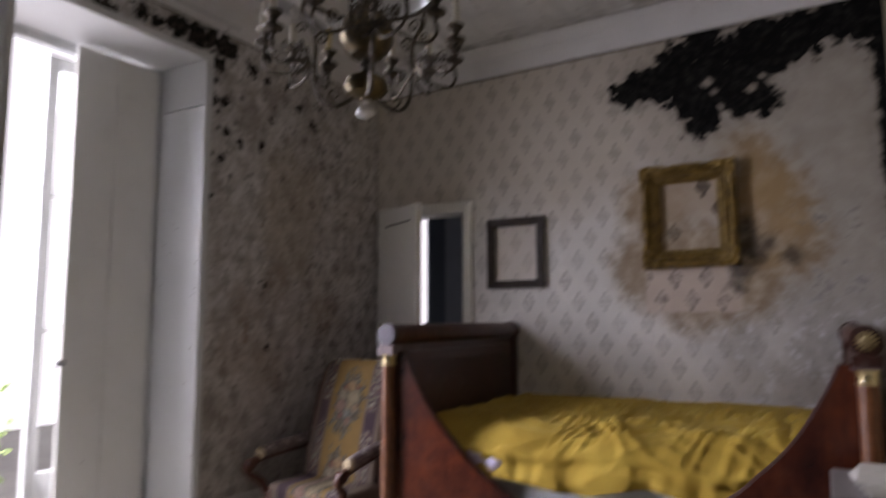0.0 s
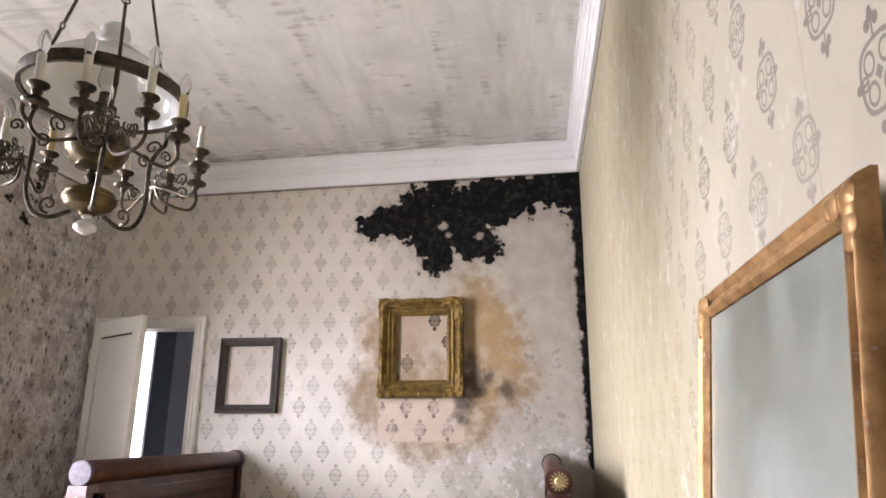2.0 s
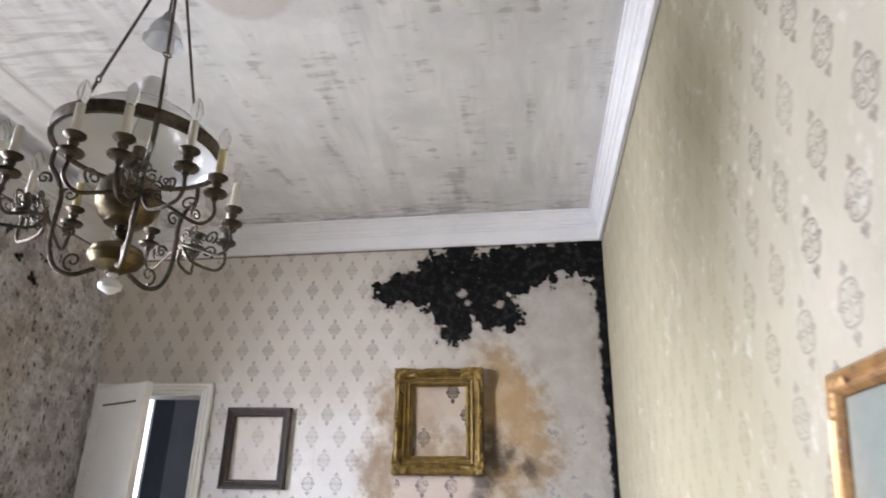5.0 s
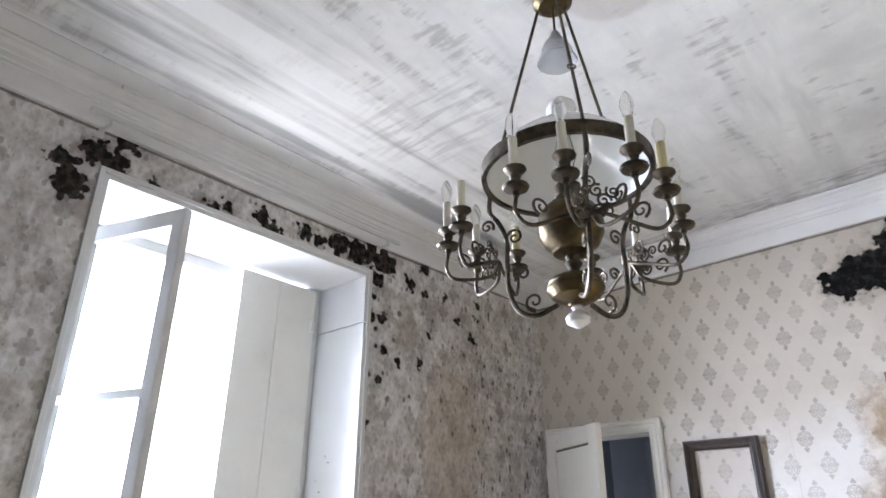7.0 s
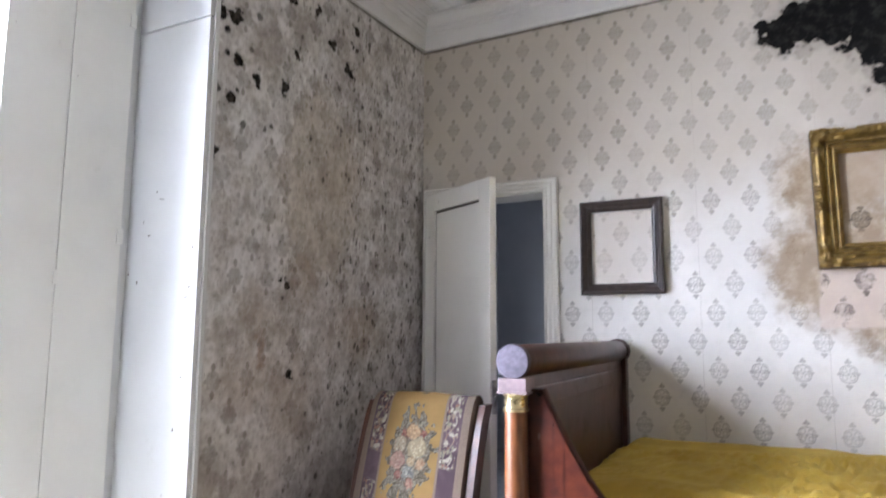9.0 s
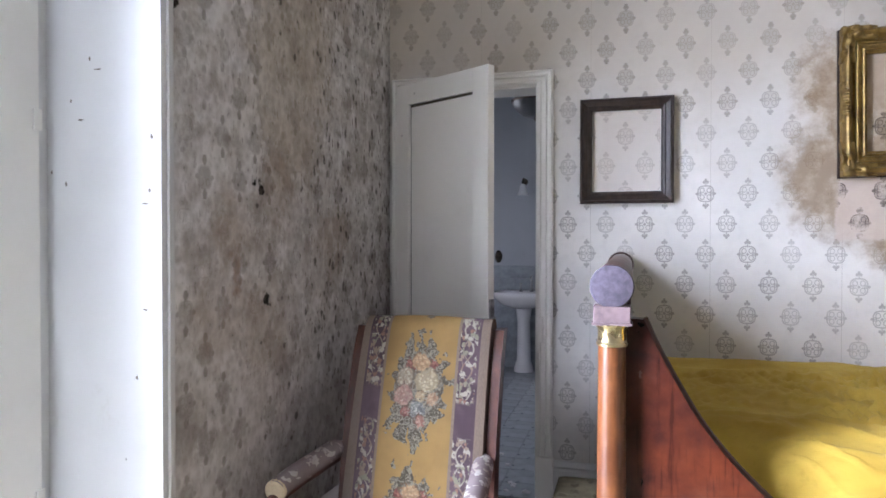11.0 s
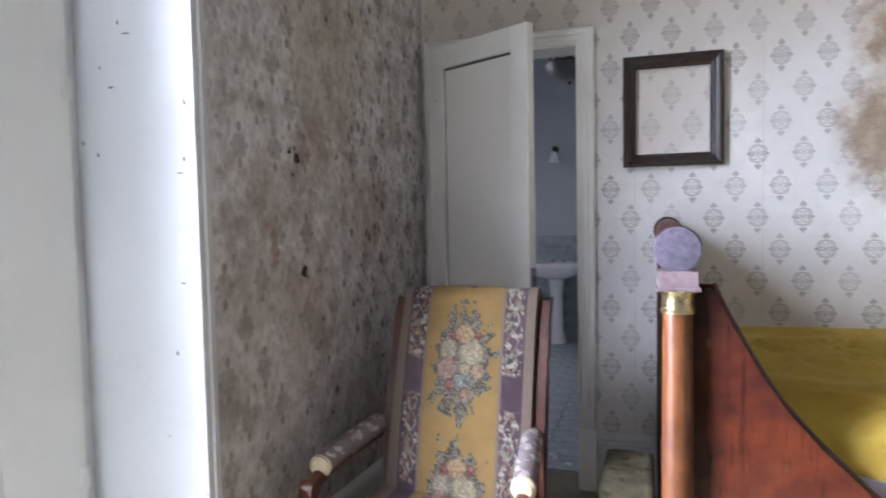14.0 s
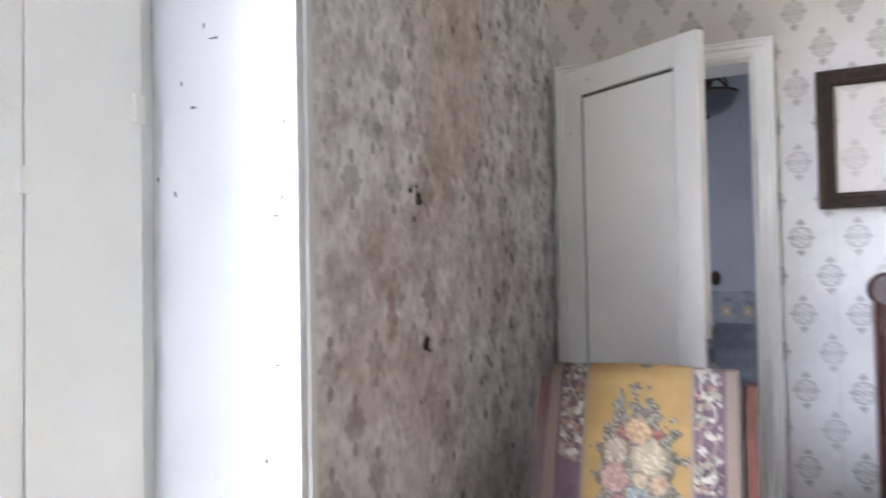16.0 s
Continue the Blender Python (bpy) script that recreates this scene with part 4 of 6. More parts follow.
for x, end in ((FOOT_X, -1), (HEAD_X, 1)):
    board = part("footboard" if end < 0 else "headboard", boxes(((x - 0.022, BED_F + 0.04, 0.2), (x + 0.022, BED_B, 1.165)), bevel=0.004), wood_dark, bed)
    for z0, z1 in ((1.06, 1.12), (0.24, 0.32)):
        part("panel_rail", boxes(((x - 0.03, BED_F + 0.06, z0), (x + 0.03, BED_B - 0.05, z1)), bevel=0.005), wood_dark, board)
    roll = lathe([(0.0, 0), (0.046, 0), (0.050, 0.006), (0.050, BED_B - BED_F + 0.01), (0.0, BED_B - BED_F + 0.01)], 28,
                 Matrix.Translation((x, BED_F - 0.01, 1.203)) @ Matrix.Rotation(radians(-90), 4, "X"))
    part("top_roll", roll, wood_dark, board, "dusty rolled top rail", True, 40)
    disc = lathe([(0.0, 0), (0.0495, 0), (0.0525, 0.004), (0.0525, 0.018), (0.0, 0.018)], 32, Matrix.Translation((x, BED_F - 0.027, 1.203)) @ Matrix.Rotation(radians(-90), 4, "X"))
    part("end_disc", disc, dust_sky_lilac if end < 0 else wood_dark, board, "dusty end disc with lilac sky reflection in its colour" if end < 0 else "dark disc with brass rosette", True, 40)
    if end > 0:
        bm = lathe([(0.0, -0.010), (0.012, -0.010), (0.018, -0.004), (0.018, 0.0), (0.0, 0.0)], 16, Matrix.Translation((x, BED_F - 0.027, 1.203)) @ Matrix.Rotation(radians(-90), 4, "X"))
        for k in range(14):
            a = 2 * math.pi * k / 14
            box(bm, (-0.004, -0.006, 0.017), (0.004, 0.001, 0.034))
            bmesh.ops.transform(bm, matrix=Matrix.Translation((x, BED_F - 0.027, 1.203)) @ Matrix.Rotation(a, 4, "Y"), verts=bm.verts[-8:])
        part("rosette", bm, brass, bed, "brass rosette")
    part("post_block", boxes(((x - 0.044, BED_F - 0.03, 1.115), (x + 0.044, BED_F + 0.045, 1.155)), bevel=0.003), pink_block if end < 0 else wood_dark, bed)
    part("post_cap", boxes(((x - 0.048, BED_F - 0.034, 1.109), (x + 0.048, BED_F + 0.048, 1.1165)), bevel=0.002), pink_block, bed)
    part("capital", lathe([(0.0, 1.058), (0.037, 1.058), (0.038, 1.064), (0.0345, 1.068), (0.034, 1.098), (0.038, 1.104), (0.040, 1.110), (0.0, 1.110)], 28, Matrix.Translation((x, BED_F + 0.002, 0))), brass, bed, "shiny brass capital", True, 40)
    part("column", lathe([(0.0, 0.18), (0.037, 0.18), (0.036, 0.5), (0.0325, 1.059), (0.0, 1.059)], 28, Matrix.Translation((x, BED_F + 0.002, 0))), wood_column, bed, "polished turned column", True, 40)
    part("column_base", lathe([(0.0, 0.14), (0.043, 0.14), (0.044, 0.165), (0.039, 0.182), (0.0, 0.182)], 24, Matrix.Translation((x, BED_F + 0.002, 0))), brass, bed, smooth=True, angle=40)
    part("foot", boxes(((x - 0.05, BED_F - 0.045, 0.0), (x + 0.05, BED_F + 0.055, 0.14)), bevel=0.008), wood_dark, bed)
    part("rear_post", boxes(((x - 0.045, BED_B - 0.03, 0.0), (x + 0.045, BED_B + 0.03, 1.20)), bevel=0.006), wood_dark, bed)
    part("rear_cap", lathe([(0.0, 0), (0.054, 0), (0.058, 0.006), (0.058, 0.045), (0.0, 0.045)], 24, Matrix.Translation((x, BED_B - 0.012, 1.203)) @ Matrix.Rotation(radians(-90), 4, "X")), wood_dark, bed, smooth=True, angle=40)

mattress = thing("mattress", (MID, 2.9, 0.3), "white sheeted mattress on the boat bed", "mattress")
part("body", boxes(((FOOT_X + 0.04, BED_F + 0.115, 0.30), (HEAD_X - 0.04, BED_B - 0.06, 0.72)), bevel=0.05), sheet_mat, mattress, smooth=True, angle=60)


def bedspread():
    """A wrinkled cover over the mattress, falling over the front edge with folds."""
    nu, nv = 220, 150
    bm = bmesh.new()
    x0, x1 = FOOT_X + 0.035, HEAD_X - 0.035
    section = curve_points([(3.62, 0.70, 0), (3.615, 0.775, 0), (3.56, 0.796, 0), (3.3, 0.792, 0), (3.0, 0.792, 0), (2.7, 0.795, 0), (2.48, 0.785, 0), (2.36, 0.765, 0),
                            (2.290, 0.715, 0), (2.262, 0.665, 0), (2.258, 0.60, 0)], 12)
    rows = []
    for j in range(nv):
        t = j / (nv - 1) * (len(section) - 1)
        k = min(int(t), len(section) - 2)
        p = section[k].lerp(section[k + 1], t - k)
        s = j / (nv - 1)
        row = []
        for i in range(nu):
            u = i / (nu - 1)
            x = x0 + (x1 - x0) * u
            y, z = p.x, p.y
            drop = max(0.0, (s - 0.80) / 0.20)
            end = min(u, 1 - u)
            z -= 0.05 * max(0.0, 1 - end / 0.05) ** 2
            w1 = noise.noise(Vector((x * 3.2 + y * 2.0, y * 6.5 - x * 1.2, 1.7)))
            w2 = noise.noise(Vector((x * 7 - y * 3.0, y * 8 + x * 3, 4.2)))
            top = 1 - drop
            rough = 0.55 + 0.45 * min(1.0, max(0.0, (x + 1.25) / 0.5))
            crease = 0.0
            for ca, stretch, seed, deep in ((0.35, 19.0, 3.1, 0.012), (-0.55, 16.0, 8.4, 0.010), (1.15, 21.0, 5.7, 0.007)):
                along, across = x * math.cos(ca) + y * math.sin(ca), y * math.cos(ca) - x * math.sin(ca)
                bend = across + 0.05 * noise.noise(Vector((along * 4.0, across * 4.0, seed)))
                n = noise.noise(Vector((along * 2.6, bend * stretch, seed + 1.5)))
                here = max(0.0, noise.noise(Vector((x * 2.4, y * 3.0, seed + 9.0))) + 0.32)
                crease += deep * min(1.0, here * 2.2) * max(0.0, 1 - abs(n) * 3.2) ** 2.2
            z += top * (0.010 * w1 + rough * (0.005 * w2 + 2.9 * crease * min(1.0, max(0.1, (3.5 - y) / 0.3))))
            z += 0.016 * top * math.exp(-((y - 2.48) / 0.14) ** 2)
            fold = noise.noise(Vector((x * 6.5, 0.3, 2.0))) + 0.5 * noise.noise(Vector((x * 15, 0.9 + y, 7.0)))
            y -= drop * (0.020 + 0.048 * fold) if drop > 0 else 0
            y -= 0.012 * math.sin(drop * 9.0 + 3.0 * noise.noise(Vector((x * 2.2, 1.0, 3.0)))) * min(1.0, drop * 4)
            hem = 0.055 * noise.noise(Vector((x * 3.1, 5.5, 0.0))) + 0.055 * max(0.0, 1 - (x - x0) / 0.45)
            z += drop * hem
            row.append(bm.verts.new((x, max(y, 2.228), z)))
        rows.append(row)
    for a, b in zip(rows, rows[1:]):
        for i in range(nu - 1):
            bm.faces.new((a[i], a[i + 1], b[i + 1], b[i]))
    return bm


spread = thing("bedspread", (MID, 2.9, 0.74), "crumpled mustard yellow velvet bedspread over the mattress", "bedspread")
ob = part("cloth", bedspread(), spread_mat, spread, smooth=True, angle=80)
mod = ob.modifiers.new("thickness", "SOLIDIFY")
mod.thickness, mod.offset = 0.006, 1.0

hem_line = [v.co.copy() for v in ob.data.vertices[-220:]]
part("hem", tube(bmesh.new(), [p + Vector((0, -0.003, 0)) for p in hem_line[::2]], 0.005, 6), spread_mat, spread, "stitched hem", True)

cloth = thing("lilac_cloth", (-1.20, 2.225, 0.62), "small pale lilac cloth tucked under the bedspread", "cloth")
bm = bmesh.new()
grid = [[bm.verts.new((-1.30 + 0.16 * i / 8 + 0.02 * j / 6, 2.245 - 0.012 * math.sin(i * 1.1 + j * 0.6), 0.69 - 0.10 * j / 6 - 0.03 * i / 8)) for i in range(9)] for j in range(7)]
for a, b in zip(grid, grid[1:]):
    for i in range(8):
        bm.faces.new((a[i], a[i + 1], b[i + 1], b[i]))
ob = part("fold", bm, lilac_cloth, cloth, smooth=True, angle=80)
mod = ob.modifiers.new("thickness", "SOLIDIFY")
mod.thickness = 0.003

# ---- armchair ----
CHAIR_X = -2.365


def tapestry(name, ground, centre, arms=False):
    m = Mat(name, 0.9, 0, 0.1)
    u, v = m.x - centre, m.z
    n1, weave = m.noise(9, 4), m.noise(420, 2)
    rib = V(m.noise(300, 1, 0.5, stretch=(1, 1, 0.03)).s, m.t)
    dc, rc, gc = m.cells(38, m.vector(m.x + m.y * 0.3 + (m.noise(40, 2) - 0.5) * 0.05, m.z + m.y * 0.5 + (m.noise(37, 2) - 0.5) * 0.05))
    df, rf, gf = m.cells(40, m.vector(m.x + m.y * 0.3 + (m.noise(70, 2) - 0.5) * 0.012, m.z + m.y * 0.5 + (m.noise(66, 2) - 0.5) * 0.012))
    petal = m.mix(step(rf, 0.45, 0.47), (0.38, 0.31, 0.20), (0.13, 0.13, 0.09))
    petal = m.mix(step(rf, 0.66, 0.68), petal, (0.28, 0.13, 0.10))
    petal = m.mix(step(rf, 0.80, 0.82), petal, (0.42, 0.37, 0.29))
    edge = step(df, 0.40, 0.62)
    petal = m.mix(edge * 0.6, petal, (0.20, 0.15, 0.09))
    if arms:
        c = m.mix(step(n1, 0.35, 0.65), (0.34, 0.30, 0.26), (0.44, 0.41, 0.37))
        c = m.mix(step(dc + (rc - 0.5) * 0.2, 0.36, 0.44) * 0.8, c, (0.16, 0.12, 0.13))
        return m.done(c, None, weave + n1, 0.3, 0.001)
    base = m.mix(step(n1, 0.3, 0.7), tuple(c * 0.85 for c in ground), ground)
    # bouquets, one above the other: leaves round a heap of blooms
    q = (v - 0.785) / 0.43 + 0.5
    bv = (q - flr(q) - 0.5) * 0.43
    wob = (m.noise(22, 3) - 0.5) * 0.05
    turn = mth(m.t, "ARCTAN2", bv * 0.72, u)
    spike = abs(mth(m.t, "SINE", turn * 7.0 + wob * 120)) * (0.062 * step(m.noise(14, 2), 0.35, 0.65)) + abs(mth(m.t, "SINE", turn * 3.5 + 0.6)) * 0.012
    away = hyp(u * 1.08, bv * 0.70)
    leaves = step(away - spike + wob * 0.9, 0.087, 0.082)
    swirl = m.noise(48, 3, 0.5, distort=2.5)
    vein = m.noise(130, 2, 0.5, distort=1.0)
    green = m.mix(step(swirl, 0.42, 0.6), (0.07, 0.06, 0.045), (0.185, 0.17, 0.135))
    green = m.mix(step(swirl, 0.62, 0.70) * 0.6, green, (0.25, 0.21, 0.14))
    colour = m.mix(leaves, base, green)
    wu, wv = u + (m.noise(34, 3, 0.6) - 0.5) * 0.034, bv + (m.noise(33, 3, 0.6, distort=0.6) - 0.5) * 0.034
    dp, rp, _ = m.cells(88, m.vector(wu, wv))
    for cu, cv, r, tone, deep in ((-0.036, 0.078, 0.024, (0.25, 0.12, 0.09), (0.15, 0.055, 0.05)), (0.046, 0.084, 0.022, (0.26, 0.13, 0.10), (0.16, 0.06, 0.055)),
                                  (0.004, 0.090, 0.036, (0.36, 0.255, 0.155), (0.30, 0.185, 0.105)), (-0.050, 0.036, 0.034, (0.36, 0.32, 0.245), (0.25, 0.20, 0.145)),
                                  (-0.052, -0.024, 0.038, (0.34, 0.25, 0.20), (0.27, 0.16, 0.13)), (0.030, 0.026, 0.046, (0.38, 0.33, 0.235), (0.30, 0.245, 0.16)),
                                  (0.056, -0.032, 0.024, (0.34, 0.25, 0.17), (0.27, 0.165, 0.105)), (0.012, -0.026, 0.024, (0.36, 0.30, 0.20), (0.28, 0.20, 0.12)),
                                  (0.006, -0.070, 0.032, (0.30, 0.295, 0.265), (0.13, 0.135, 0.13)), (-0.040, -0.076, 0.018, (0.27, 0.15, 0.12), (0.17, 0.075, 0.065)),
                                  (0.018, -0.108, 0.022, (0.34, 0.225, 0.175), (0.26, 0.13, 0.10))):
        du, dv = wu - cu, wv - cv
        d = hyp(du, dv)
        curl = mth(m.t, "SINE", d * (130.0 / (r * 30)) * 3.0 + mth(m.t, "ARCTAN2", dv, du) * 2.0 + wob * 60)
        rose = m.mix(step(curl * 0.12 + (swirl - 0.5) * 2.2 + (vein - 0.5) * 0.8 + (r * 0.5 - d) * 4.0, -0.35, 0.35), deep, tone)
        rose = m.mix(step(dp, 0.34, 0.6) * 0.5, rose, tuple(c * 0.45 for c in deep))
        rose = m.mix(step(d, r * 0.78, r) * 0.75, rose, (0.075, 0.06, 0.045))
        colour = m.mix(step(d + wob * 0.2 + (swirl - 0.5) * 0.06, r, r * 0.92), colour, rose)
    # side borders: violet band with pale flowers, beige outer edge
    au = abs(u)
    band = step(au, 0.132, 0.135)
    violet = m.mix(step(n1, 0.35, 0.65), (0.072, 0.049, 0.058), (0.108, 0.075, 0.088))
    gap = step(mth(m.t, "SINE", v * 15.5 + u * 2.0), -0.72, -0.55)
    flower = m.mix(step(rf, 0.72, 0.74), (0.31, 0.285, 0.235), (0.22, 0.17, 0.13))
    flower = m.mix(step(rf, 0.3, 0.28), flower, (0.20, 0.19, 0.14))
    ds, rs, _ = m.cells(62, m.vector(m.x + m.y * 0.3 + (m.noise(90, 2) - 0.5) * 0.02, (m.z + m.y * 0.5) * 0.75 + (m.noise(86, 2) - 0.5) * 0.02))
    vine = step(abs(abs(au - 0.172) - 0.018 * abs(mth(m.t, "SINE", v * 46.0))), 0.004, 0.002)
    flower = m.mix(step(rs, 0.80, 0.82), flower, (0.20, 0.12, 0.09))
    bloom = hi(step(ds + (vein - 0.5) * 0.6, 0.52, 0.44), vine * 0.8) * gap * step(abs(au - 0.172), 0.034, 0.030)
    violet = m.mix(bloom, violet, flower)
    colour = m.mix(band, colour, violet)
    stripe = step(abs(au - 0.136), 0.006, 0.004) + step(au, 0.211, 0.214)
    colour = m.mix(lo(stripe, 1.0), colour, m.mix(rib, (0.14, 0.105, 0.08), (0.21, 0.165, 0.13)))
    return m.done(colour, None, weave * 0.6 + rib + n1, 0.35, 0.0012)


tapestry_back = tapestry("tapestry_ochre", (0.265, 0.168, 0.066), CHAIR_X)
tapestry_arm = tapestry("tapestry_pale", (0.5, 0.45, 0.4), CHAIR_X, True)
tack_cream = simple("cream_fabric", (0.58, 0.47, 0.30), 0.85, 0, 60, 0.2)
chair = thing("armchair", (CHAIR_X, 2.65, 0), "wooden armchair upholstered in ochre floral tapestry with violet borders", "armchair")


def chair_back():
    """The padded back: a sheet with thickness that leans and rolls over at the top."""
    prof = curve_points([(2.625, 0.28, 0), (2.665, 0.48, 0), (2.715, 0.66, 0), (2.765, 0.82, 0), (2.815, 0.95, 0), (2.845, 1.005, 0), (2.885, 1.028, 0), (2.93, 1.01, 0), (2.945, 0.96, 0),
                         (2.90, 0.80, 0), (2.82, 0.55, 0), (2.75, 0.28, 0)], 5)
    nu = 24
    bm = bmesh.new()
    rows = []
    for k, p in enumerate(prof):
        row = []
        for i in range(nu + 1):
            u = -1 + 2 * i / nu
            half = 0.243 + 0.012 * max(0.0, 0.95 - p.y)
            bulge = 0.022 * (1 - u ** 4) * (1 if k < 33 else -0.3)
            row.append(bm.verts.new((CHAIR_X + half * u - 0.02 * (0.95 - p.y) * 0.5, p.x - bulge, p.y + 0.004 * math.cos(u * 3))))
        rows.append(row)
    for a, b in zip(rows, rows[1:]):
        for i in range(nu):
            bm.faces.new((a[i], a[i + 1], b[i + 1], b[i]))
    bm.faces.new([r[0] for r in rows])
    bm.faces.new([r[-1] for r in rows])
    bm.faces.new(rows[0] + rows[-1][::-1])
    return bm


part("backrest", chair_back(), tapestry_back, chair, "ochre tapestry back with two flower bouquets", True, 60)
for s in (-1, 1):
    x = CHAIR_X + s * 0.268
    post = curve_points([(x, 2.70, 0.0), (x, 2.72, 0.40), (x, 2.775, 0.66), (x, 2.85, 0.88), (x, 2.905, 0.985)], 5)
    bm = extrude_profile([(p.y - 0.036, p.z) for p in post] + [(p.y + 0.040, p.z) for p in post[::-1]], 0.034, "x", (x - 0.017, 0, 0))
    part("back_post", bm, wood_chair, chair)
    rear_x, ax = (-2.665, -2.735) if s < 0 else (-2.130, -2.085)
    arm = curve_points([(rear_x, 2.77, 0.525), (rear_x * 0.62 + ax * 0.38, 2.64, 0.512), (rear_x * 0.15 + ax * 0.85, 2.45, 0.492), (ax, 2.33, 0.47)], 6)
    part("arm", tube(bmesh.new(), arm, 0.024, 10), wood_chair, chair, smooth=True)
    pad = bmesh.new()
    pts = [p + Vector((0, 0, 0.028)) for p in arm[2:-3]]
    tube(pad, pts, 0.036, 14)
    for v in pad.verts:
        v.co.z = min(v.co.z, max(p.z for p in pts) + 0.03)
    pad_part = part("arm_pad", pad, tapestry_arm, chair, "pale floral padded armrest", True)
    end = lathe([(0.0, -0.012), (0.026, -0.010), (0.037, 0.0), (0.037, 0.012), (0.0, 0.012)], 16, Matrix.Translation(pts[-1] + Vector((0, -0.003, 0))) @ Matrix.Rotation(radians(-90), 4, "X"))
    part("pad_end", end, tack_cream, pad_part, "cream fabric end", True)
    sup = curve_points([(ax, 2.34, 0.475), (ax + s * 0.005, 2.295, 0.45), (ax - s * 0.005, 2.31, 0.41), (ax - s * 0.03, 2.38, 0.36), (ax - s * 0.06, 2.39, 0.30)], 5)
    part("arm_support", tube(bmesh.new(), sup, 0.022, 10), wood_chair, chair, smooth=True)
    part("scroll", lathe([(0, -0.022), (0.030, -0.022), (0.034, 0.0), (0.030, 0.022), (0, 0.022)], 16, Matrix.Translation((ax, 2.32, 0.46)) @ Matrix.Rotation(radians(90), 4, "Y")), wood_chair, chair, smooth=True)
    leg = curve_points([(CHAIR_X + s * 0.27, 2.40, 0.30), (CHAIR_X + s * 0.285, 2.37, 0.22), (CHAIR_X + s * 0.27, 2.385, 0.12), (CHAIR_X + s * 0.28, 2.36, 0.0)], 5)
    part("leg", tube(bmesh.new(), leg, 0.03, 10, 0.02), wood_chair, chair, smooth=True)
part("seat", boxes(((CHAIR_X - 0.29, 2.37, 0.25), (CHAIR_X + 0.29, 2.70, 0.36)), bevel=0.035), tapestry_back, chair, smooth=True, angle=70)
part("apron", boxes(((CHAIR_X - 0.285, 2.38, 0.19), (CHAIR_X + 0.285, 2.70, 0.255)), bevel=0.006), wood_chair, chair)



def stool_material():
    m = Mat("leafy_stool_fabric", 0.9, 0, 0.1)
    n1, n2 = m.noise(14, 4), m.noise(300, 2)
    d, r, g = m.cells(16)
    c = m.mix(step(n1, 0.35, 0.65), (0.085, 0.074, 0.046), (0.14, 0.122, 0.078))
    leaf = step(d + (m.noise(60, 3) - 0.5) * 0.9, 0.34, 0.22) * step(r, 0.35, 0.4)
    c = m.mix(leaf * 0.8, c, (0.05, 0.036, 0.022))
    return m.done(c, None, n2 + n1, 0.3, 0.001)


stool = thing("upholstered_stool", (-1.83, 2.95, 0), "low stool in faded olive leaf-patterned fabric beside the bed", "stool")
part("cushion", boxes(((-1.915, 2.80, 0.24), (-1.735, 3.15, 0.385)), bevel=0.03), stool_material(), stool, smooth=True, angle=70)
for x in (-1.895, -1.755):
    for y in (2.83, 3.12):
        part("leg", lathe([(0.0, 0), (0.014, 0), (0.02, 0.12), (0.018, 0.25), (0, 0.25)], 10, Matrix.Translation((x, y, 0))), wood_chair, stool, smooth=True)

# ---- pictures on the back wall ----
dark_frame = thing("picture_frame", (-1.66, BACK, 1.72), "empty dark brown wooden picture frame on the wall", "picture frame")
rect_frame(dark_frame, "rail", -1.866, -1.456, 1.481, 1.958, BACK - 0.006, 0.054, [(0, 0), (0, 0.034), (0.08, 0.040), (0.2, 0.040), (0.3, 0.030), (0.62, 0.022), (0.70, 0.026), (0.85, 0.024), (1.0, 0.016), (1.0, 0.0)], wood_frame)
for x in (-1.8, -1.52):
    part("hanger", boxes(((x - 0.004, BACK - 0.010, 1.93), (x + 0.004, BACK, 1.95))), steel, dark_frame)
rect_frame(dark_frame, "inner_slip", -1.814, -1.508, 1.533, 1.906, BACK - 0.004, 0.006, [(0, 0), (0, 0.010), (1, 0.008), (1, 0)], paper_white)

gold_frame = thing("gilt_picture_frame", (-0.537, BACK, 1.885), "empty ornate gilt picture frame hanging on stained wallpaper", "picture frame")
tilt = Matrix.Translation((-0.537, 0, 1.885)) @ Matrix.Rotation(radians(-0.6), 4, "Y") @ Matrix.Translation((0.537, 0, -1.885))
GX0, GX1, GZ0, GZ1 = -0.800, -0.274, 1.582, 2.190
rect_frame(gold_frame, "rail", GX0, GX1, GZ0, GZ1, BACK - 0.008, 0.102,
           [(0, 0), (0, 0.020), (0.03, 0.024), (0.05, 0.046), (0.11, 0.062), (0.19, 0.066), (0.27, 0.060), (0.33, 0.044), (0.44, 0.030), (0.52, 0.027), (0.535, 0.038), (0.585, 0.042),
            (0.63, 0.038), (0.645, 0.024), (0.78, 0.020), (0.795, 0.031), (0.84, 0.034), (0.88, 0.030), (0.90, 0.018), (1.0, 0.010), (1.0, 0.0)], gilt_frame, tilt)
rect_frame(gold_frame, "outer_edge", GX0 - 0.006, GX1 + 0.006, GZ0 - 0.006, GZ1 + 0.006, BACK - 0.002, 0.030, [(0, 0), (0, 0.016), (1, 0.020), (1, 0)], wood_frame, tilt, "dark wooden outer edge")
part("hanger", boxes(((-0.545, BACK - 0.012, 2.15), (-0.53, BACK, 2.17))), steel, gold_frame)


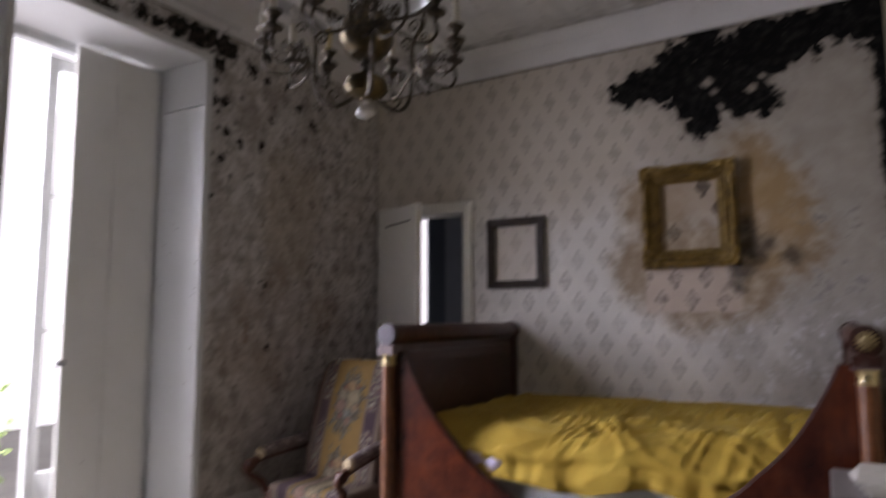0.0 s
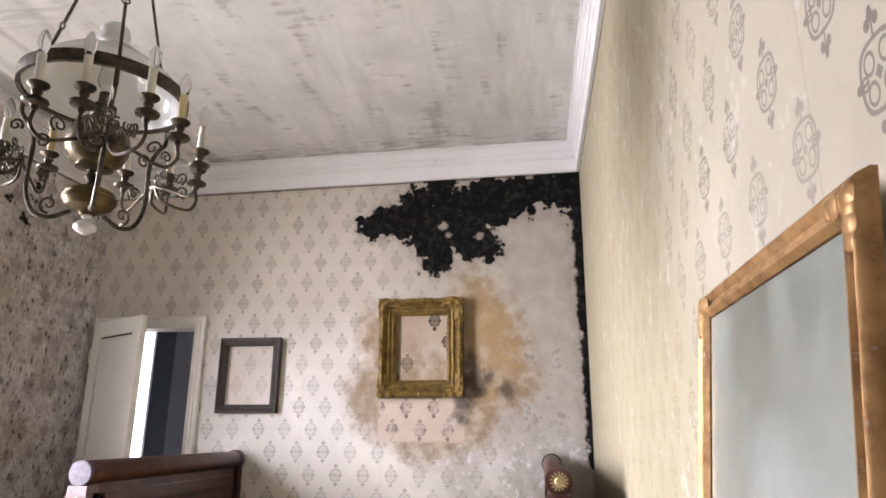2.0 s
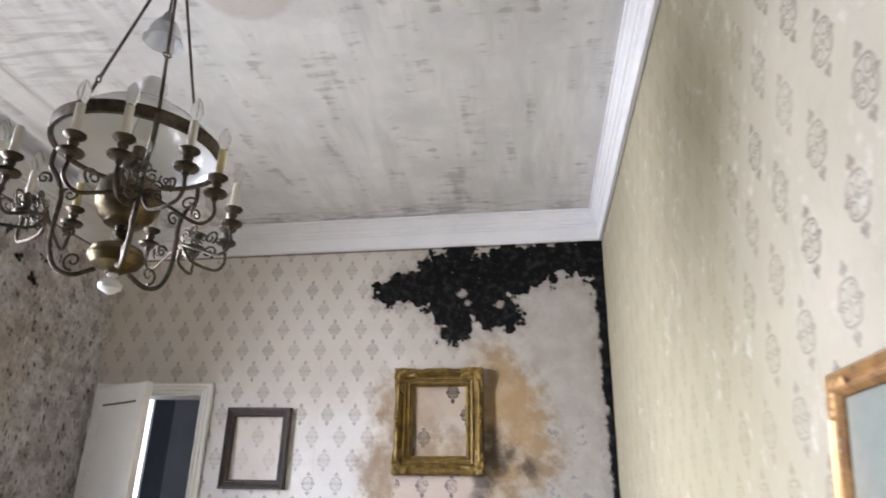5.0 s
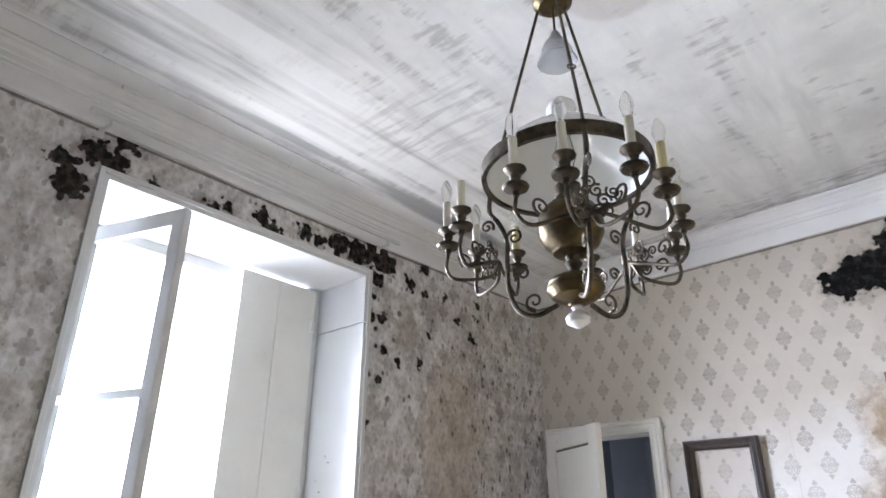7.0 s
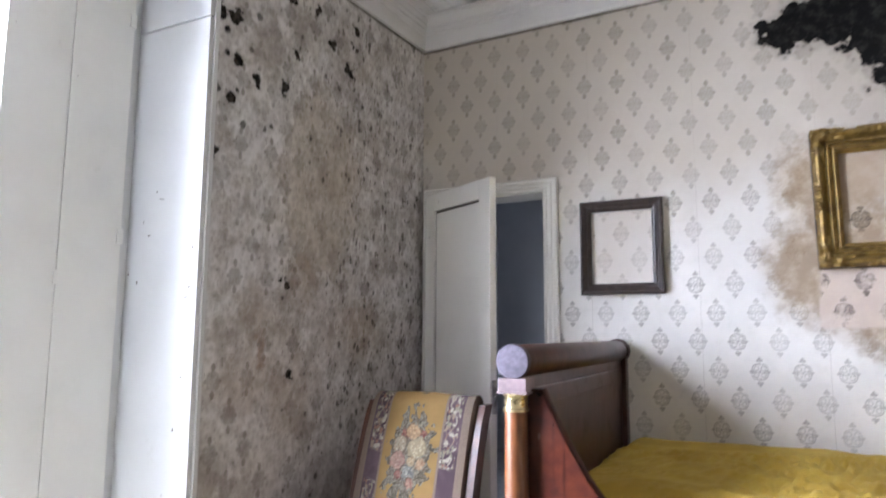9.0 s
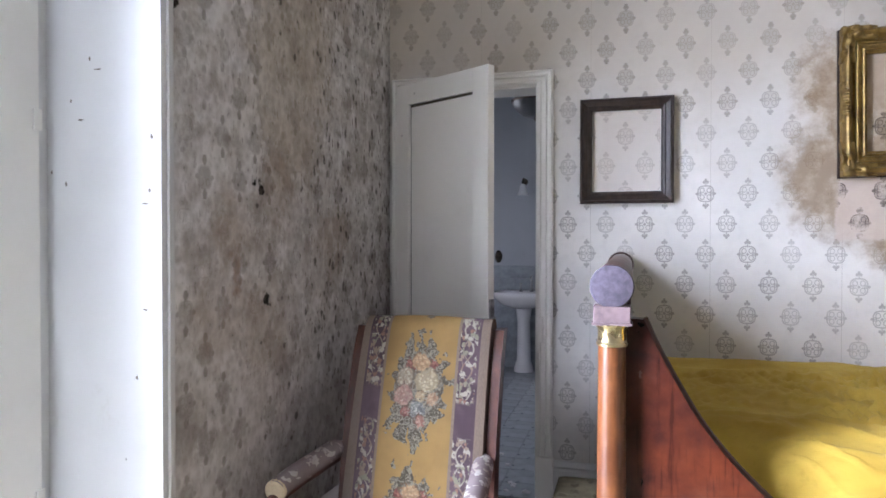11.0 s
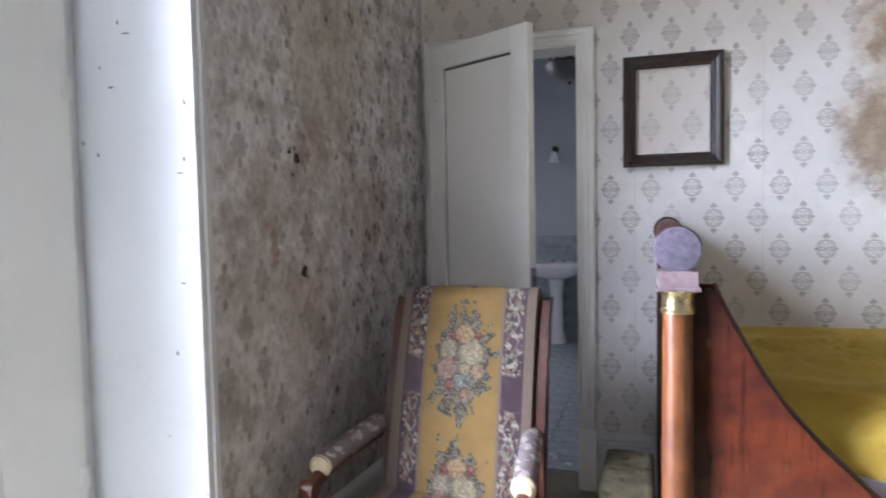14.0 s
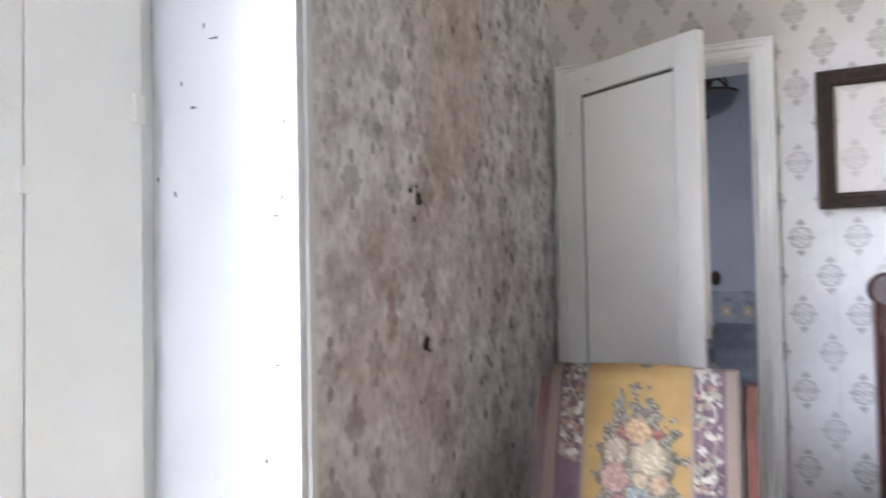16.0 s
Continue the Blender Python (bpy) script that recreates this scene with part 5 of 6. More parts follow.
def leaf_relief(name, place, arm_a, arm_b, seed):
    """Moulded foliage on a rail or round a corner: one sheet of relief with rolled edges; arms run along +x and +z."""
    bm = bmesh.new()
    step_size, n_a, n_b = 0.0045, int((arm_a + 0.075) / 0.0045), int((arm_b + 0.075) / 0.0045)
    grid = {}
    for i in range(n_a):
        for k in range(n_b):
            a, b = i * step_size, k * step_size
            depth, run = min(a, b), max(a, b)
            limit = arm_a if a >= b else arm_b
            if depth > 0.058 or run > limit:
                continue
            fade = max(0.0, 1 - (run / limit) ** 3) * max(0.0, 1 - (depth / 0.056) ** 4)
            curl = math.sin(run * 95 + depth * 60 + seed) * math.sin(depth * 120 - run * 30 + seed * 1.7)
            vein = abs(math.sin((run + depth * 0.7) * 190 + seed))
            lobe = 0.5 + 0.5 * math.sin(run * 70 - depth * 45 + seed * 2.3)
            h = 0.040 + fade * (0.022 + 0.013 * curl + 0.005 * vein + 0.008 * lobe)
            grid[i, k] = bm.verts.new(place @ Vector((a - 0.004, -h, b - 0.004)))
    for (i, k) in list(grid):
        q = [grid.get(c) for c in ((i, k), (i + 1, k), (i + 1, k + 1), (i, k + 1))]
        if all(q):
            bm.faces.new(q)
    rim = [e for e in bm.edges if len(e.link_faces) == 1]
    new_edges = bmesh.ops.extrude_edge_only(bm, edges=rim)["geom"]
    bmesh.ops.translate(bm, vec=(0, 0.036, 0), verts=[g for g in new_edges if isinstance(g, bmesh.types.BMVert)])
    bmesh.ops.transform(bm, matrix=tilt, verts=bm.verts[:])
    part(name, bm, gilt_frame, gold_frame, "moulded gilt leaf ornament", True, 70)


for n, (cx, cz, sx, sz) in enumerate(((GX0, GZ1, 1, -1), (GX1, GZ1, -1, -1), (GX1, GZ0, -1, 1), (GX0, GZ0, 1, 1))):
    leaf_relief("corner_ornament", Matrix.Translation((cx, BACK - 0.010, cz)) @ Matrix.Diagonal((sx, 1, sz, 1)), 0.135, 0.145, n * 1.3)


def cartouche(x, z, along_x, inward):
    """A low shell with leaf tips in the middle of a rail."""
    bm = bmesh.new()
    rows = []
    for i in range(41):
        a = -0.085 + 0.17 * i / 40
        row = []
        for k in range(9):
            d = 0.036 * k / 8
            shape = max(0.0, 1 - abs(a / 0.085) ** 2.5) * math.sin(math.pi * min(1.0, (k + 0.5) / 8.5))
            h = 0.050 + shape * (0.022 + 0.006 * math.cos(a * 260) + 0.004 * math.sin(d * 300 + a * 90))
            p = (x + a, BACK - 0.010 - h, z + inward * (d - 0.003)) if along_x else (x + inward * (d - 0.003), BACK - 0.010 - h, z + a)
            row.append(bm.verts.new(p))
        rows.append(row)
    for r, q in zip(rows, rows[1:]):
        for k in range(8):
            bm.faces.new((r[k], r[k + 1], q[k + 1], q[k]))
    rim = [e for e in bm.edges if len(e.link_faces) == 1]
    skirt = bmesh.ops.extrude_edge_only(bm, edges=rim)["geom"]
    bmesh.ops.translate(bm, vec=(0, 0.036, 0), verts=[g for g in skirt if isinstance(g, bmesh.types.BMVert)])
    bmesh.ops.transform(bm, matrix=tilt, verts=bm.verts[:])
    part("middle_ornament", bm, gilt_frame, gold_frame, smooth=True, angle=70)


cartouche(-0.537, GZ1, True, -1)
cartouche(-0.537, GZ0, True, 1)
cartouche(GX0, 1.885, False, 1)
cartouche(GX1, 1.885, False, -1)

# ---- tall mirror leaning on the right wall ----
mirror = thing("leaning_mirror", (0.24, 0.38, 0), "tall gilt framed mirror with clouded glass leaning on the wall", "mirror")
MW, MH = 0.572, 1.600
lean = Matrix.Translation((0.315, 0.662, 0.0)) @ Matrix.Rotation(radians(5.3), 4, "Y") @ Matrix.Rotation(radians(-90), 4, "Z")
# local: x along the wall towards the viewer's start, y out of the wall to the back, z up
mp = [(0, 0), (0, 0.006), (0.14, 0.016), (0.25, 0.019), (0.40, 0.016), (0.5, 0.012), (0.62, 0.011), (0.72, 0.017), (0.84, 0.016), (1.0, 0.008), (1.0, 0.0)]
rect_frame(mirror, "rail", 0.0, MW, 0.0, MH, 0.0, 0.040, mp, gilt_mirror, lean)
ob = part("glass", boxes(((0.042, -0.006, 0.042), (MW - 0.042, -0.001, MH - 0.042))), mirror_mat, mirror, "clouded grey mirror glass")
ob.data.transform(lean)
ob = part("backing", boxes(((0.012, 0.0, 0.012), (MW - 0.012, 0.006, MH - 0.012)), bevel=0.002), gilt_mirror, mirror)
ob.data.transform(lean)
for cx, sx in ((0.03, 1), (MW - 0.03, -1)):
    for k in range(7):
        bm = bmesh.new()
        bmesh.ops.create_uvsphere(bm, u_segments=8, v_segments=6, radius=0.009 + 0.002 * (k % 2))
        d = (k - 3) * 0.013
        seat = Matrix.Translation((cx - sx * 0.012 + sx * max(0, d), -0.017, MH - 0.022 + min(0, d))) @ Matrix.Diagonal((1.2, 0.4, 1.2, 1))
        bmesh.ops.transform(bm, matrix=lean @ seat, verts=bm.verts[:])
        part("corner_bead", bm, gilt_mirror, mirror, smooth=True)

# ---- bedside table and book ----
table = thing("bedside_table", (0.29, 1.86, 0), "dark bedside table with grey top before the bed head", "bedside table")
part("tabletop", boxes(((0.12, 1.66, 0.775), (0.47, 2.06, 0.80)), bevel=0.006), table_mat, table)
part("body", boxes(((0.14, 1.68, 0.45), (0.46, 2.04, 0.775)), bevel=0.004), wood_dark, table)
part("drawer", boxes(((0.16, 1.672, 0.60), (0.44, 1.682, 0.75)), bevel=0.004), wood_dark, table)
for x in (0.16, 0.44):
    for y in (1.70, 2.02):
        part("leg", boxes(((x - 0.018, y - 0.018, 0), (x + 0.018, y + 0.018, 0.45)), bevel=0.003), wood_dark, table)
book = thing("paper_stack", (0.30, 1.85, 0.80), "stack of white papers on the bedside table", "papers")
for k in range(4):
    ob = part("sheet_bundle", boxes(((-0.11, -0.15, 0.009 * k), (0.11, 0.15, 0.009 * k + 0.008)), bevel=0.001), paper_white, book)
    ob.data.transform(Matrix.Translation((0.30, 1.85, 0.80)) @ Matrix.Rotation(radians(8 - 4 * k), 4, "Z"))

# ---- chandelier ----
CX, CY = -1.12, 1.215
chandelier = thing("chandelier", (CX, CY, 2.98), "brass oil-lamp chandelier with candle arms and an opal glass shade", "chandelier")
at_axis = Matrix.Translation((CX, CY, 0))


def polar(r, a, z):
    return Vector((CX + r * math.cos(a), CY + r * math.sin(a), z))


part("ceiling_hook", tube(bmesh.new(), [Vector((CX, CY, 3.02)), Vector((CX, CY, TOP))], 0.006, 8), bronze, chandelier, smooth=True)
part("ceiling_rose", lathe([(0.0, 3.195), (0.04, 3.195), (0.075, 3.205), (0.085, TOP), (0.0, TOP)], 24, at_axis), cornice_white, chandelier, smooth=True, angle=40)
part("crown", lathe([(0.0, 2.985), (0.045, 2.985), (0.062, 3.0), (0.064, 3.018), (0.05, 3.03), (0.03, 3.05), (0.012, 3.07), (0.0, 3.07)], 24, at_axis), brass_old, chandelier, "brass crown cap", True, 40)
part("smoke_bell", lathe([(0.010, 2.885), (0.016, 2.875), (0.022, 2.855), (0.036, 2.838), (0.048, 2.81), (0.054, 2.78), (0.062, 2.768), (0.059, 2.766), (0.050, 2.782), (0.044, 2.81), (0.032, 2.834), (0.012, 2.85)], 28, at_axis, True), bell_glass, chandelier, "milky glass smoke bell", True, 60)
part("bell_stem", tube(bmesh.new(), [Vector((CX, CY, 2.86)), Vector((CX, CY, 2.99))], 0.004, 8), bronze, chandelier, smooth=True)
shade = part("shade", lathe([(0.224, 2.365), (0.229, 2.376), (0.222, 2.398), (0.200, 2.432), (0.160, 2.469), (0.110, 2.506), (0.070, 2.530), (0.056, 2.543), (0.054, 2.555), (0.050, 2.555), (0.052, 2.541),
                              (0.066, 2.527), (0.106, 2.502), (0.156, 2.465), (0.196, 2.428), (0.218, 2.395), (0.221, 2.367)], 40, at_axis, True), opal, chandelier, "white opal glass dome shade", True, 60)
part("shade_globe", lathe([(0.0, 2.626), (0.024, 2.623), (0.040, 2.608), (0.045, 2.588), (0.040, 2.566), (0.048, 2.554), (0.046, 2.544), (0.0, 2.540)], 24, at_axis), opal, chandelier, "small opal chimney top", True, 60)
part("shade_ring", lathe([(0.226, 2.355), (0.238, 2.355), (0.241, 2.372), (0.240, 2.392), (0.230, 2.394)], 40, at_axis, True), bronze, chandelier, "dark bronze shade ring", True, 40)
part("font", lathe([(0.0, 2.30), (0.034, 2.30), (0.038, 2.29), (0.036, 2.284), (0.052, 2.280), (0.056, 2.272), (0.070, 2.264), (0.084, 2.242), (0.090, 2.212), (0.088, 2.184), (0.072, 2.152), (0.054, 2.138), (0.052, 2.130), (0.030, 2.124), (0.0, 2.12)], 32, at_axis), brass_old, chandelier, "round tarnished brass oil font", True, 28)
part("burner", lathe([(0.0, 2.38), (0.018, 2.38), (0.02, 2.345), (0.036, 2.335), (0.036, 2.31), (0.03, 2.298), (0.0, 2.298)], 20, at_axis), bronze, chandelier, smooth=True, angle=40)
part("chimney", lathe([(0.022, 2.400), (0.03, 2.421), (0.028, 2.449), (0.020, 2.484), (0.018, 2.547), (0.016, 2.547), (0.018, 2.484), (0.026, 2.449), (0.028, 2.421), (0.020, 2.400)], 20, at_axis, True), bulb_glass, chandelier, smooth=True, angle=60)
part("stem", lathe([(0.0, 2.125), (0.02, 2.125), (0.016, 2.11), (0.024, 2.10), (0.014, 2.085), (0.018, 2.06), (0.0, 2.06)], 16, at_axis), bronze, chandelier, smooth=True, angle=40)
part("lower_bowl", lathe([(0.0, 2.072), (0.030, 2.070), (0.046, 2.064), (0.052, 2.058), (0.066, 2.054), (0.070, 2.046), (0.068, 2.041), (0.074, 2.037), (0.075, 2.026), (0.062, 2.006), (0.038, 1.992), (0.024, 1.988), (0.020, 1.982), (0.0, 1.982)], 32, at_axis), brass_old, chandelier, "shallow brass bowl", True, 24)
part("finial", lathe([(0.0, 1.988), (0.012, 1.988), (0.016, 1.978), (0.010, 1.97), (0.024, 1.962), (0.032, 1.95), (0.030, 1.938), (0.014, 1.928), (0.008, 1.925), (0.0, 1.922)], 20, at_axis), ceramic, chandelier, "white ceramic finial", True, 40)

cup_mesh = mesh_of(lathe([(0.0, 0.0), (0.008, 0.0), (0.010, 0.012), (0.030, 0.018), (0.033, 0.024), (0.031, 0.028), (0.012, 0.032), (0.010, 0.042), (0.014, 0.050), (0.012, 0.058), (0.022, 0.064), (0.028, 0.071), (0.027, 0.075), (0.0, 0.075)], 18), "candle_cup", bronze, True, 40)
sleeve_mesh = mesh_of(lathe([(0.0, 0.072), (0.0115, 0.072), (0.0115, 0.158), (0.009, 0.161), (0.0, 0.161)], 14), "candle_sleeve", candle_mat, True, 40)
sleeve_yellow = mesh_of(lathe([(0.0, 0.072), (0.0115, 0.072), (0.0115, 0.158), (0.009, 0.161), (0.0, 0.161)], 14), "candle_sleeve", candle_yellow, True, 40)
bulb_mesh = mesh_of(lathe([(0.0, 0.155), (0.009, 0.157), (0.012, 0.172), (0.0165, 0.188), (0.0155, 0.206), (0.009, 0.222), (0.003, 0.231), (0.0, 0.232)], 14), "candle_bulb", bulb_glass, True, 60)
ARMS = [radians(a) for a in (-48, 72, 192)]
FAN = [(-37, 0.292, 2.175), (-13, 0.330, 2.160), (13, 0.345, 2.170), (37, 0.300, 2.165)]


def spiral(centre, out, up, r, turns, start, grow=0.15, steps=18):
    pts = []
    for k in range(steps + 1):
        t = k / steps
        a = start + turns * 2 * math.pi * t
        rr = r * (1 - (1 - grow) * t)
        pts.append(centre + out * (rr * math.cos(a)) + up * (rr * math.sin(a)))
    return pts


UP = Vector((0, 0, 1))
count = 0
for a in ARMS:
    out = Vector((math.cos(a), math.sin(a), 0))
    side = Vector((-math.sin(a), math.cos(a), 0))
    # hanging rod with links from crown to ring
    top, low = polar(0.05, a, 2.995), polar(0.236, a, 2.39)
    mid = top.lerp(low, 0.62)
    rod = bmesh.new()
    tube(rod, [top, mid], 0.005, 8)
    tube(rod, [mid.lerp(low, 0.06), low], 0.005, 8)
    tube(rod, spiral(mid.lerp(low, 0.03), (low - top).normalized(), side, 0.011, 1, 0, 1.0, 12), 0.003, 6)
    part("hanging_rod", rod, bronze, chandelier, smooth=True)
    # main scrolled arm: from the bowl out and up to the ring
    main = curve_points([polar(0.05, a, 1.995), polar(0.11, a, 1.975), polar(0.160, a, 1.995), polar(0.188, a, 2.06), polar(0.190, a, 2.14), polar(0.190, a, 2.21), polar(0.213, a, 2.27),
                         polar(0.240, a, 2.31), polar(0.238, a, 2.37)], 6)
    arm = part("arm", tube(bmesh.new(), main, 0.0072, 8), bronze, chandelier, "curved bronze arm", True)
    for c, r, turns, start, flip in ((polar(0.115, a, 2.015), 0.028, 1.3, -1.6, 1), (polar(0.165, a, 2.215), 0.026, 1.4, 0.0, 1), (polar(0.25, a, 2.265), 0.022, 1.4, 2.6, -1), (polar(0.145, a, 2.10), 0.02, 1.3, 0.4, 1)):
        part("scroll", tube(bmesh.new(), spiral(c, out, UP * flip, r, turns, start), 0.0045, 6, 0.003), bronze, arm, smooth=True)
    knot = polar(0.235, a, 2.165)
    for k in range(6):
        b = k * math.pi / 3
        c = knot + side * (0.030 * math.cos(b)) + UP * (0.030 * math.sin(b))
        part("scroll", tube(bmesh.new(), spiral(c, side, UP, 0.019, 1.4, b), 0.0036, 6, 0.0025), bronze, arm, smooth=True)
    for k in range(5):
        b = 0.4 + k * math.pi * 0.4
        c = knot + side * (0.055 * math.cos(b)) + UP * (0.042 * math.sin(b)) + out * 0.012
        part("scroll", tube(bmesh.new(), spiral(c, side, UP * (-1) ** k, 0.018, 1.5, b + 2.0), 0.0034, 6, 0.0022), bronze, arm, smooth=True)
    for da, r, z in FAN:
        b = a + radians(da)
        sgn = 1 if da > 0 else -1
        foot = polar(r, b, z)
        path = curve_points([polar(0.215, a, 2.15), polar(0.235, a + radians(da * 0.45), 2.125 if abs(da) > 20 else 2.10), polar(r - 0.02, a + radians(da * 0.85), z - 0.075), polar(r + 0.004, b, z - 0.045), foot], 6)
        branch = part("branch", tube(bmesh.new(), path, 0.0052, 8), bronze, chandelier, "slender candle branch", True)
        c = polar(r - 0.045, a + radians(da * 0.75), z - 0.02)
        part("scroll", tube(bmesh.new(), spiral(c, (foot - c).normalized(), UP, 0.024, 1.4, -1.2), 0.004, 6, 0.0025), bronze, branch, smooth=True)
        spot = Matrix.Translation(foot)
        link("candle_cup", cup_mesh, chandelier, "", spot)
        lean_c = spot @ Matrix.Rotation(radians(random.uniform(-3, 3)), 4, "X")
        link("candle_sleeve", sleeve_yellow if count in (3, 8) else sleeve_mesh, chandelier, "ivory candle sleeve" if count not in (3, 8) else "yellowed candle sleeve", lean_c)
        if count not in (7, 11):
            link("candle_bulb", bulb_mesh, chandelier, "clear flame bulb", lean_c)
        count += 1

# ---- bathroom beyond the door ----
bath_floor = structure("bathroom_floor", boxes(((BATH_LEFT - 0.3, BACK + 0.16, -0.12), (BATH_RIGHT + 0.1, BATH_BACK + 0.1, -0.002))), bath_tile, "blue-grey tiled bathroom floor with scattered debris", "floor")
structure("bathroom_ceiling", boxes(((BATH_LEFT - 0.3, BACK + 0.16, BATH_TOP), (BATH_RIGHT + 0.1, BATH_BACK + 0.1, BATH_TOP + 0.1))), bath_wall_mat, "grey-blue bathroom ceiling", "ceiling")
structure("bathroom_wall_far", boxes(((BATH_LEFT - 0.3, BATH_BACK, 0), (BATH_RIGHT + 0.1, BATH_BACK + 0.1, BATH_TOP))), bath_wall_mat, "dim grey-blue bathroom wall", "wall")
structure("bathroom_wall_right", boxes(((BATH_RIGHT, BACK + 0.16, 0), (BATH_RIGHT + 0.1, BATH_BACK, BATH_TOP))), bath_wall_mat, "dim grey-blue bathroom wall", "wall")
structure("bathroom_wall_left", boxes(((BATH_LEFT - 0.15, BACK + 0.16, 0), (BATH_LEFT, 4.93, BATH_TOP)), ((BATH_LEFT - 0.15, 4.93, 2.5), (BATH_LEFT, 6.27, BATH_TOP)), ((BATH_LEFT - 0.15, 4.93, 0), (BATH_LEFT, 6.27, 0.6)),
                                       ((BATH_LEFT - 0.15, 6.27, 0), (BATH_LEFT, BATH_BACK, BATH_TOP))), bath_wall_mat, "grey-blue bathroom wall with a window", "wall")
structure("bathroom_wall_near", boxes(((BATH_LEFT - 0.3, BACK, 0), (LEFT - 0.5, BACK + 0.158, BATH_TOP))), bath_wall_mat, "grey-blue bathroom wall", "wall")
dado = structure("bathroom_dado", boxes(((BATH_LEFT, BATH_BACK - 0.012, 0), (BATH_RIGHT, BATH_BACK, 1.02)), ((BATH_LEFT, BATH_BACK - 0.022, 1.02), (BATH_RIGHT, BATH_BACK, 1.05)), bevel=0.003), bath_tile, "glossy blue-grey tiled dado", "wall tiles")
window_2 = tagged(new("window_2"), "bright bathroom window with a dark shutter folded back", "window", "", "structure")
window_2.location = (BATH_LEFT, 5.4, 0.6)
part("window_frame", boxes(((BATH_LEFT - 0.1, 4.93, 0.6), (BATH_LEFT - 0.05, 4.98, 2.5)), ((BATH_LEFT - 0.1, 4.98, 2.45), (BATH_LEFT - 0.05, 6.27, 2.5)), ((BATH_LEFT - 0.1, 4.98, 0.6), (BATH_LEFT - 0.05, 6.27, 0.66)), bevel=0.003), white_paint, window_2)
part("shutter", boxes(((BATH_LEFT + 0.004, 5.95, 0.55), (BATH_LEFT + 0.03, 6.33, 2.55)), bevel=0.004), simple("slate_shutter", (0.16, 0.18, 0.20), 0.6, 0, 12, 0.2), window_2, "slate grey folded shutter")

SX = -2.66
sink = thing("pedestal_sink", (SX, 6.98, 0), "white ceramic pedestal washbasin against the far wall", "washbasin")
part("pedestal", lathe([(0.0, 0.0), (0.10, 0.0), (0.095, 0.05), (0.07, 0.12), (0.062, 0.5), (0.085, 0.66), (0.0, 0.66)], 20, Matrix.Translation((SX, 7.03, 0))), ceramic, sink, smooth=True, angle=50)
bm = bmesh.new()
rings = []
for r, z in ((0.10, 0.64), (0.20, 0.68), (0.27, 0.745), (0.285, 0.785), (0.28, 0.80), (0.25, 0.795), (0.21, 0.76), (0.12, 0.70), (0.03, 0.69)):
    rings.append([bm.verts.new((SX + r * 1.05 * math.copysign(abs(math.cos(t)) ** 0.75, math.cos(t)), 6.965 + r * 0.78 * math.copysign(abs(math.sin(t)) ** 0.75, math.sin(t)), z)) for t in [2 * math.pi * k / 28 for k in range(28)]])
for p, q in zip(rings, rings[1:]):
    for k in range(28):
        bm.faces.new((p[k], p[(k + 1) % 28], q[(k + 1) % 28], q[k]))
bm.faces.new(rings[0])
bm.faces.new(rings[-1])
part("basin", bm, ceramic, sink, "white oval basin", True, 50)
for dx, h in ((-0.11, 0.07), (0.0, 0.15), (0.11, 0.07)):
    part("tap", lathe([(0.0, 0.79), (0.02, 0.79), (0.012, 0.81), (0.010, 0.79 + h), (0.022 if dx else 0.010, 0.80 + h), (0.0, 0.81 + h)], 12, Matrix.Translation((SX + 0.06 + dx, 7.14, 0))), steel, sink, "chrome tap", True, 50)
part("spout", tube(bmesh.new(), curve_points([(SX + 0.06, 7.14, 0.93), (SX + 0.06, 7.10, 0.945), (SX + 0.06, 7.05, 0.92)], 5), 0.009, 8), steel, sink, smooth=True)

lamp = thing("wall_lamp", (-2.68, BATH_BACK, 1.85), "small dark wall lamp with a glass bell", "wall lamp")
part("bracket", tube(bmesh.new(), curve_points([(-2.68, BATH_BACK, 1.90), (-2.68, 7.13, 1.93), (-2.68, 7.08, 1.90), (-2.68, 7.07, 1.86)], 5), 0.01, 8), bronze, lamp, smooth=True)
part("back_plate", lathe([(0, 0), (0.035, 0), (0.03, 0.012), (0, 0.012)], 16, Matrix.Translation((-2.68, BATH_BACK, 1.90)) @ Matrix.Rotation(radians(90), 4, "X")), bronze, lamp, smooth=True)
part("shade", lathe([(0.02, 1.87), (0.03, 1.85), (0.05, 1.78), (0.06, 1.76), (0.05, 1.765), (0.026, 1.85)], 16, Matrix.Translation((-2.68, 7.07, 0)), True), opal, lamp, smooth=True)
for hx, hz in ((-2.95, 1.14), (-2.378, 1.162)):
    holder = thing("towel_hook", (hx, BATH_BACK, hz), "dark oval hook on the bathroom wall", "hook", "bathroom hooks")
    part("plate", lathe([(0, 0), (0.05, 0), (0.045, 0.02), (0.02, 0.05), (0, 0.05)], 16, Matrix.Translation((hx, BATH_BACK, hz)) @ Matrix.Rotation(radians(90), 4, "X") @ Matrix.Diagonal((0.8, 1.3, 1, 1))), bronze, holder, smooth=True)
# the plate at x -2.30 stands in for a wall dispenser
for x in (-2.30, -2.13):
    sw = thing("wall_plate", (x, BATH_BACK - 0.022, 0.88), "small cream wall plate with a raised middle", "switch", "bathroom switches")
    part("plate", boxes(((x - 0.04, BATH_BACK - 0.034, 0.84), (x + 0.04, BATH_BACK - 0.012, 0.92)), bevel=0.004), tack_cream, sw)
    part("rocker", boxes(((x - 0.012, BATH_BACK - 0.040, 0.86), (x + 0.012, BATH_BACK - 0.033, 0.90)), bevel=0.002), paper_white, sw)
PX, PY = -2.305, 5.305
pendant = thing("pendant_lamp", (PX, PY, BATH_TOP), "dark iron pendant lamp with a frosted glass bowl", "pendant lamp")
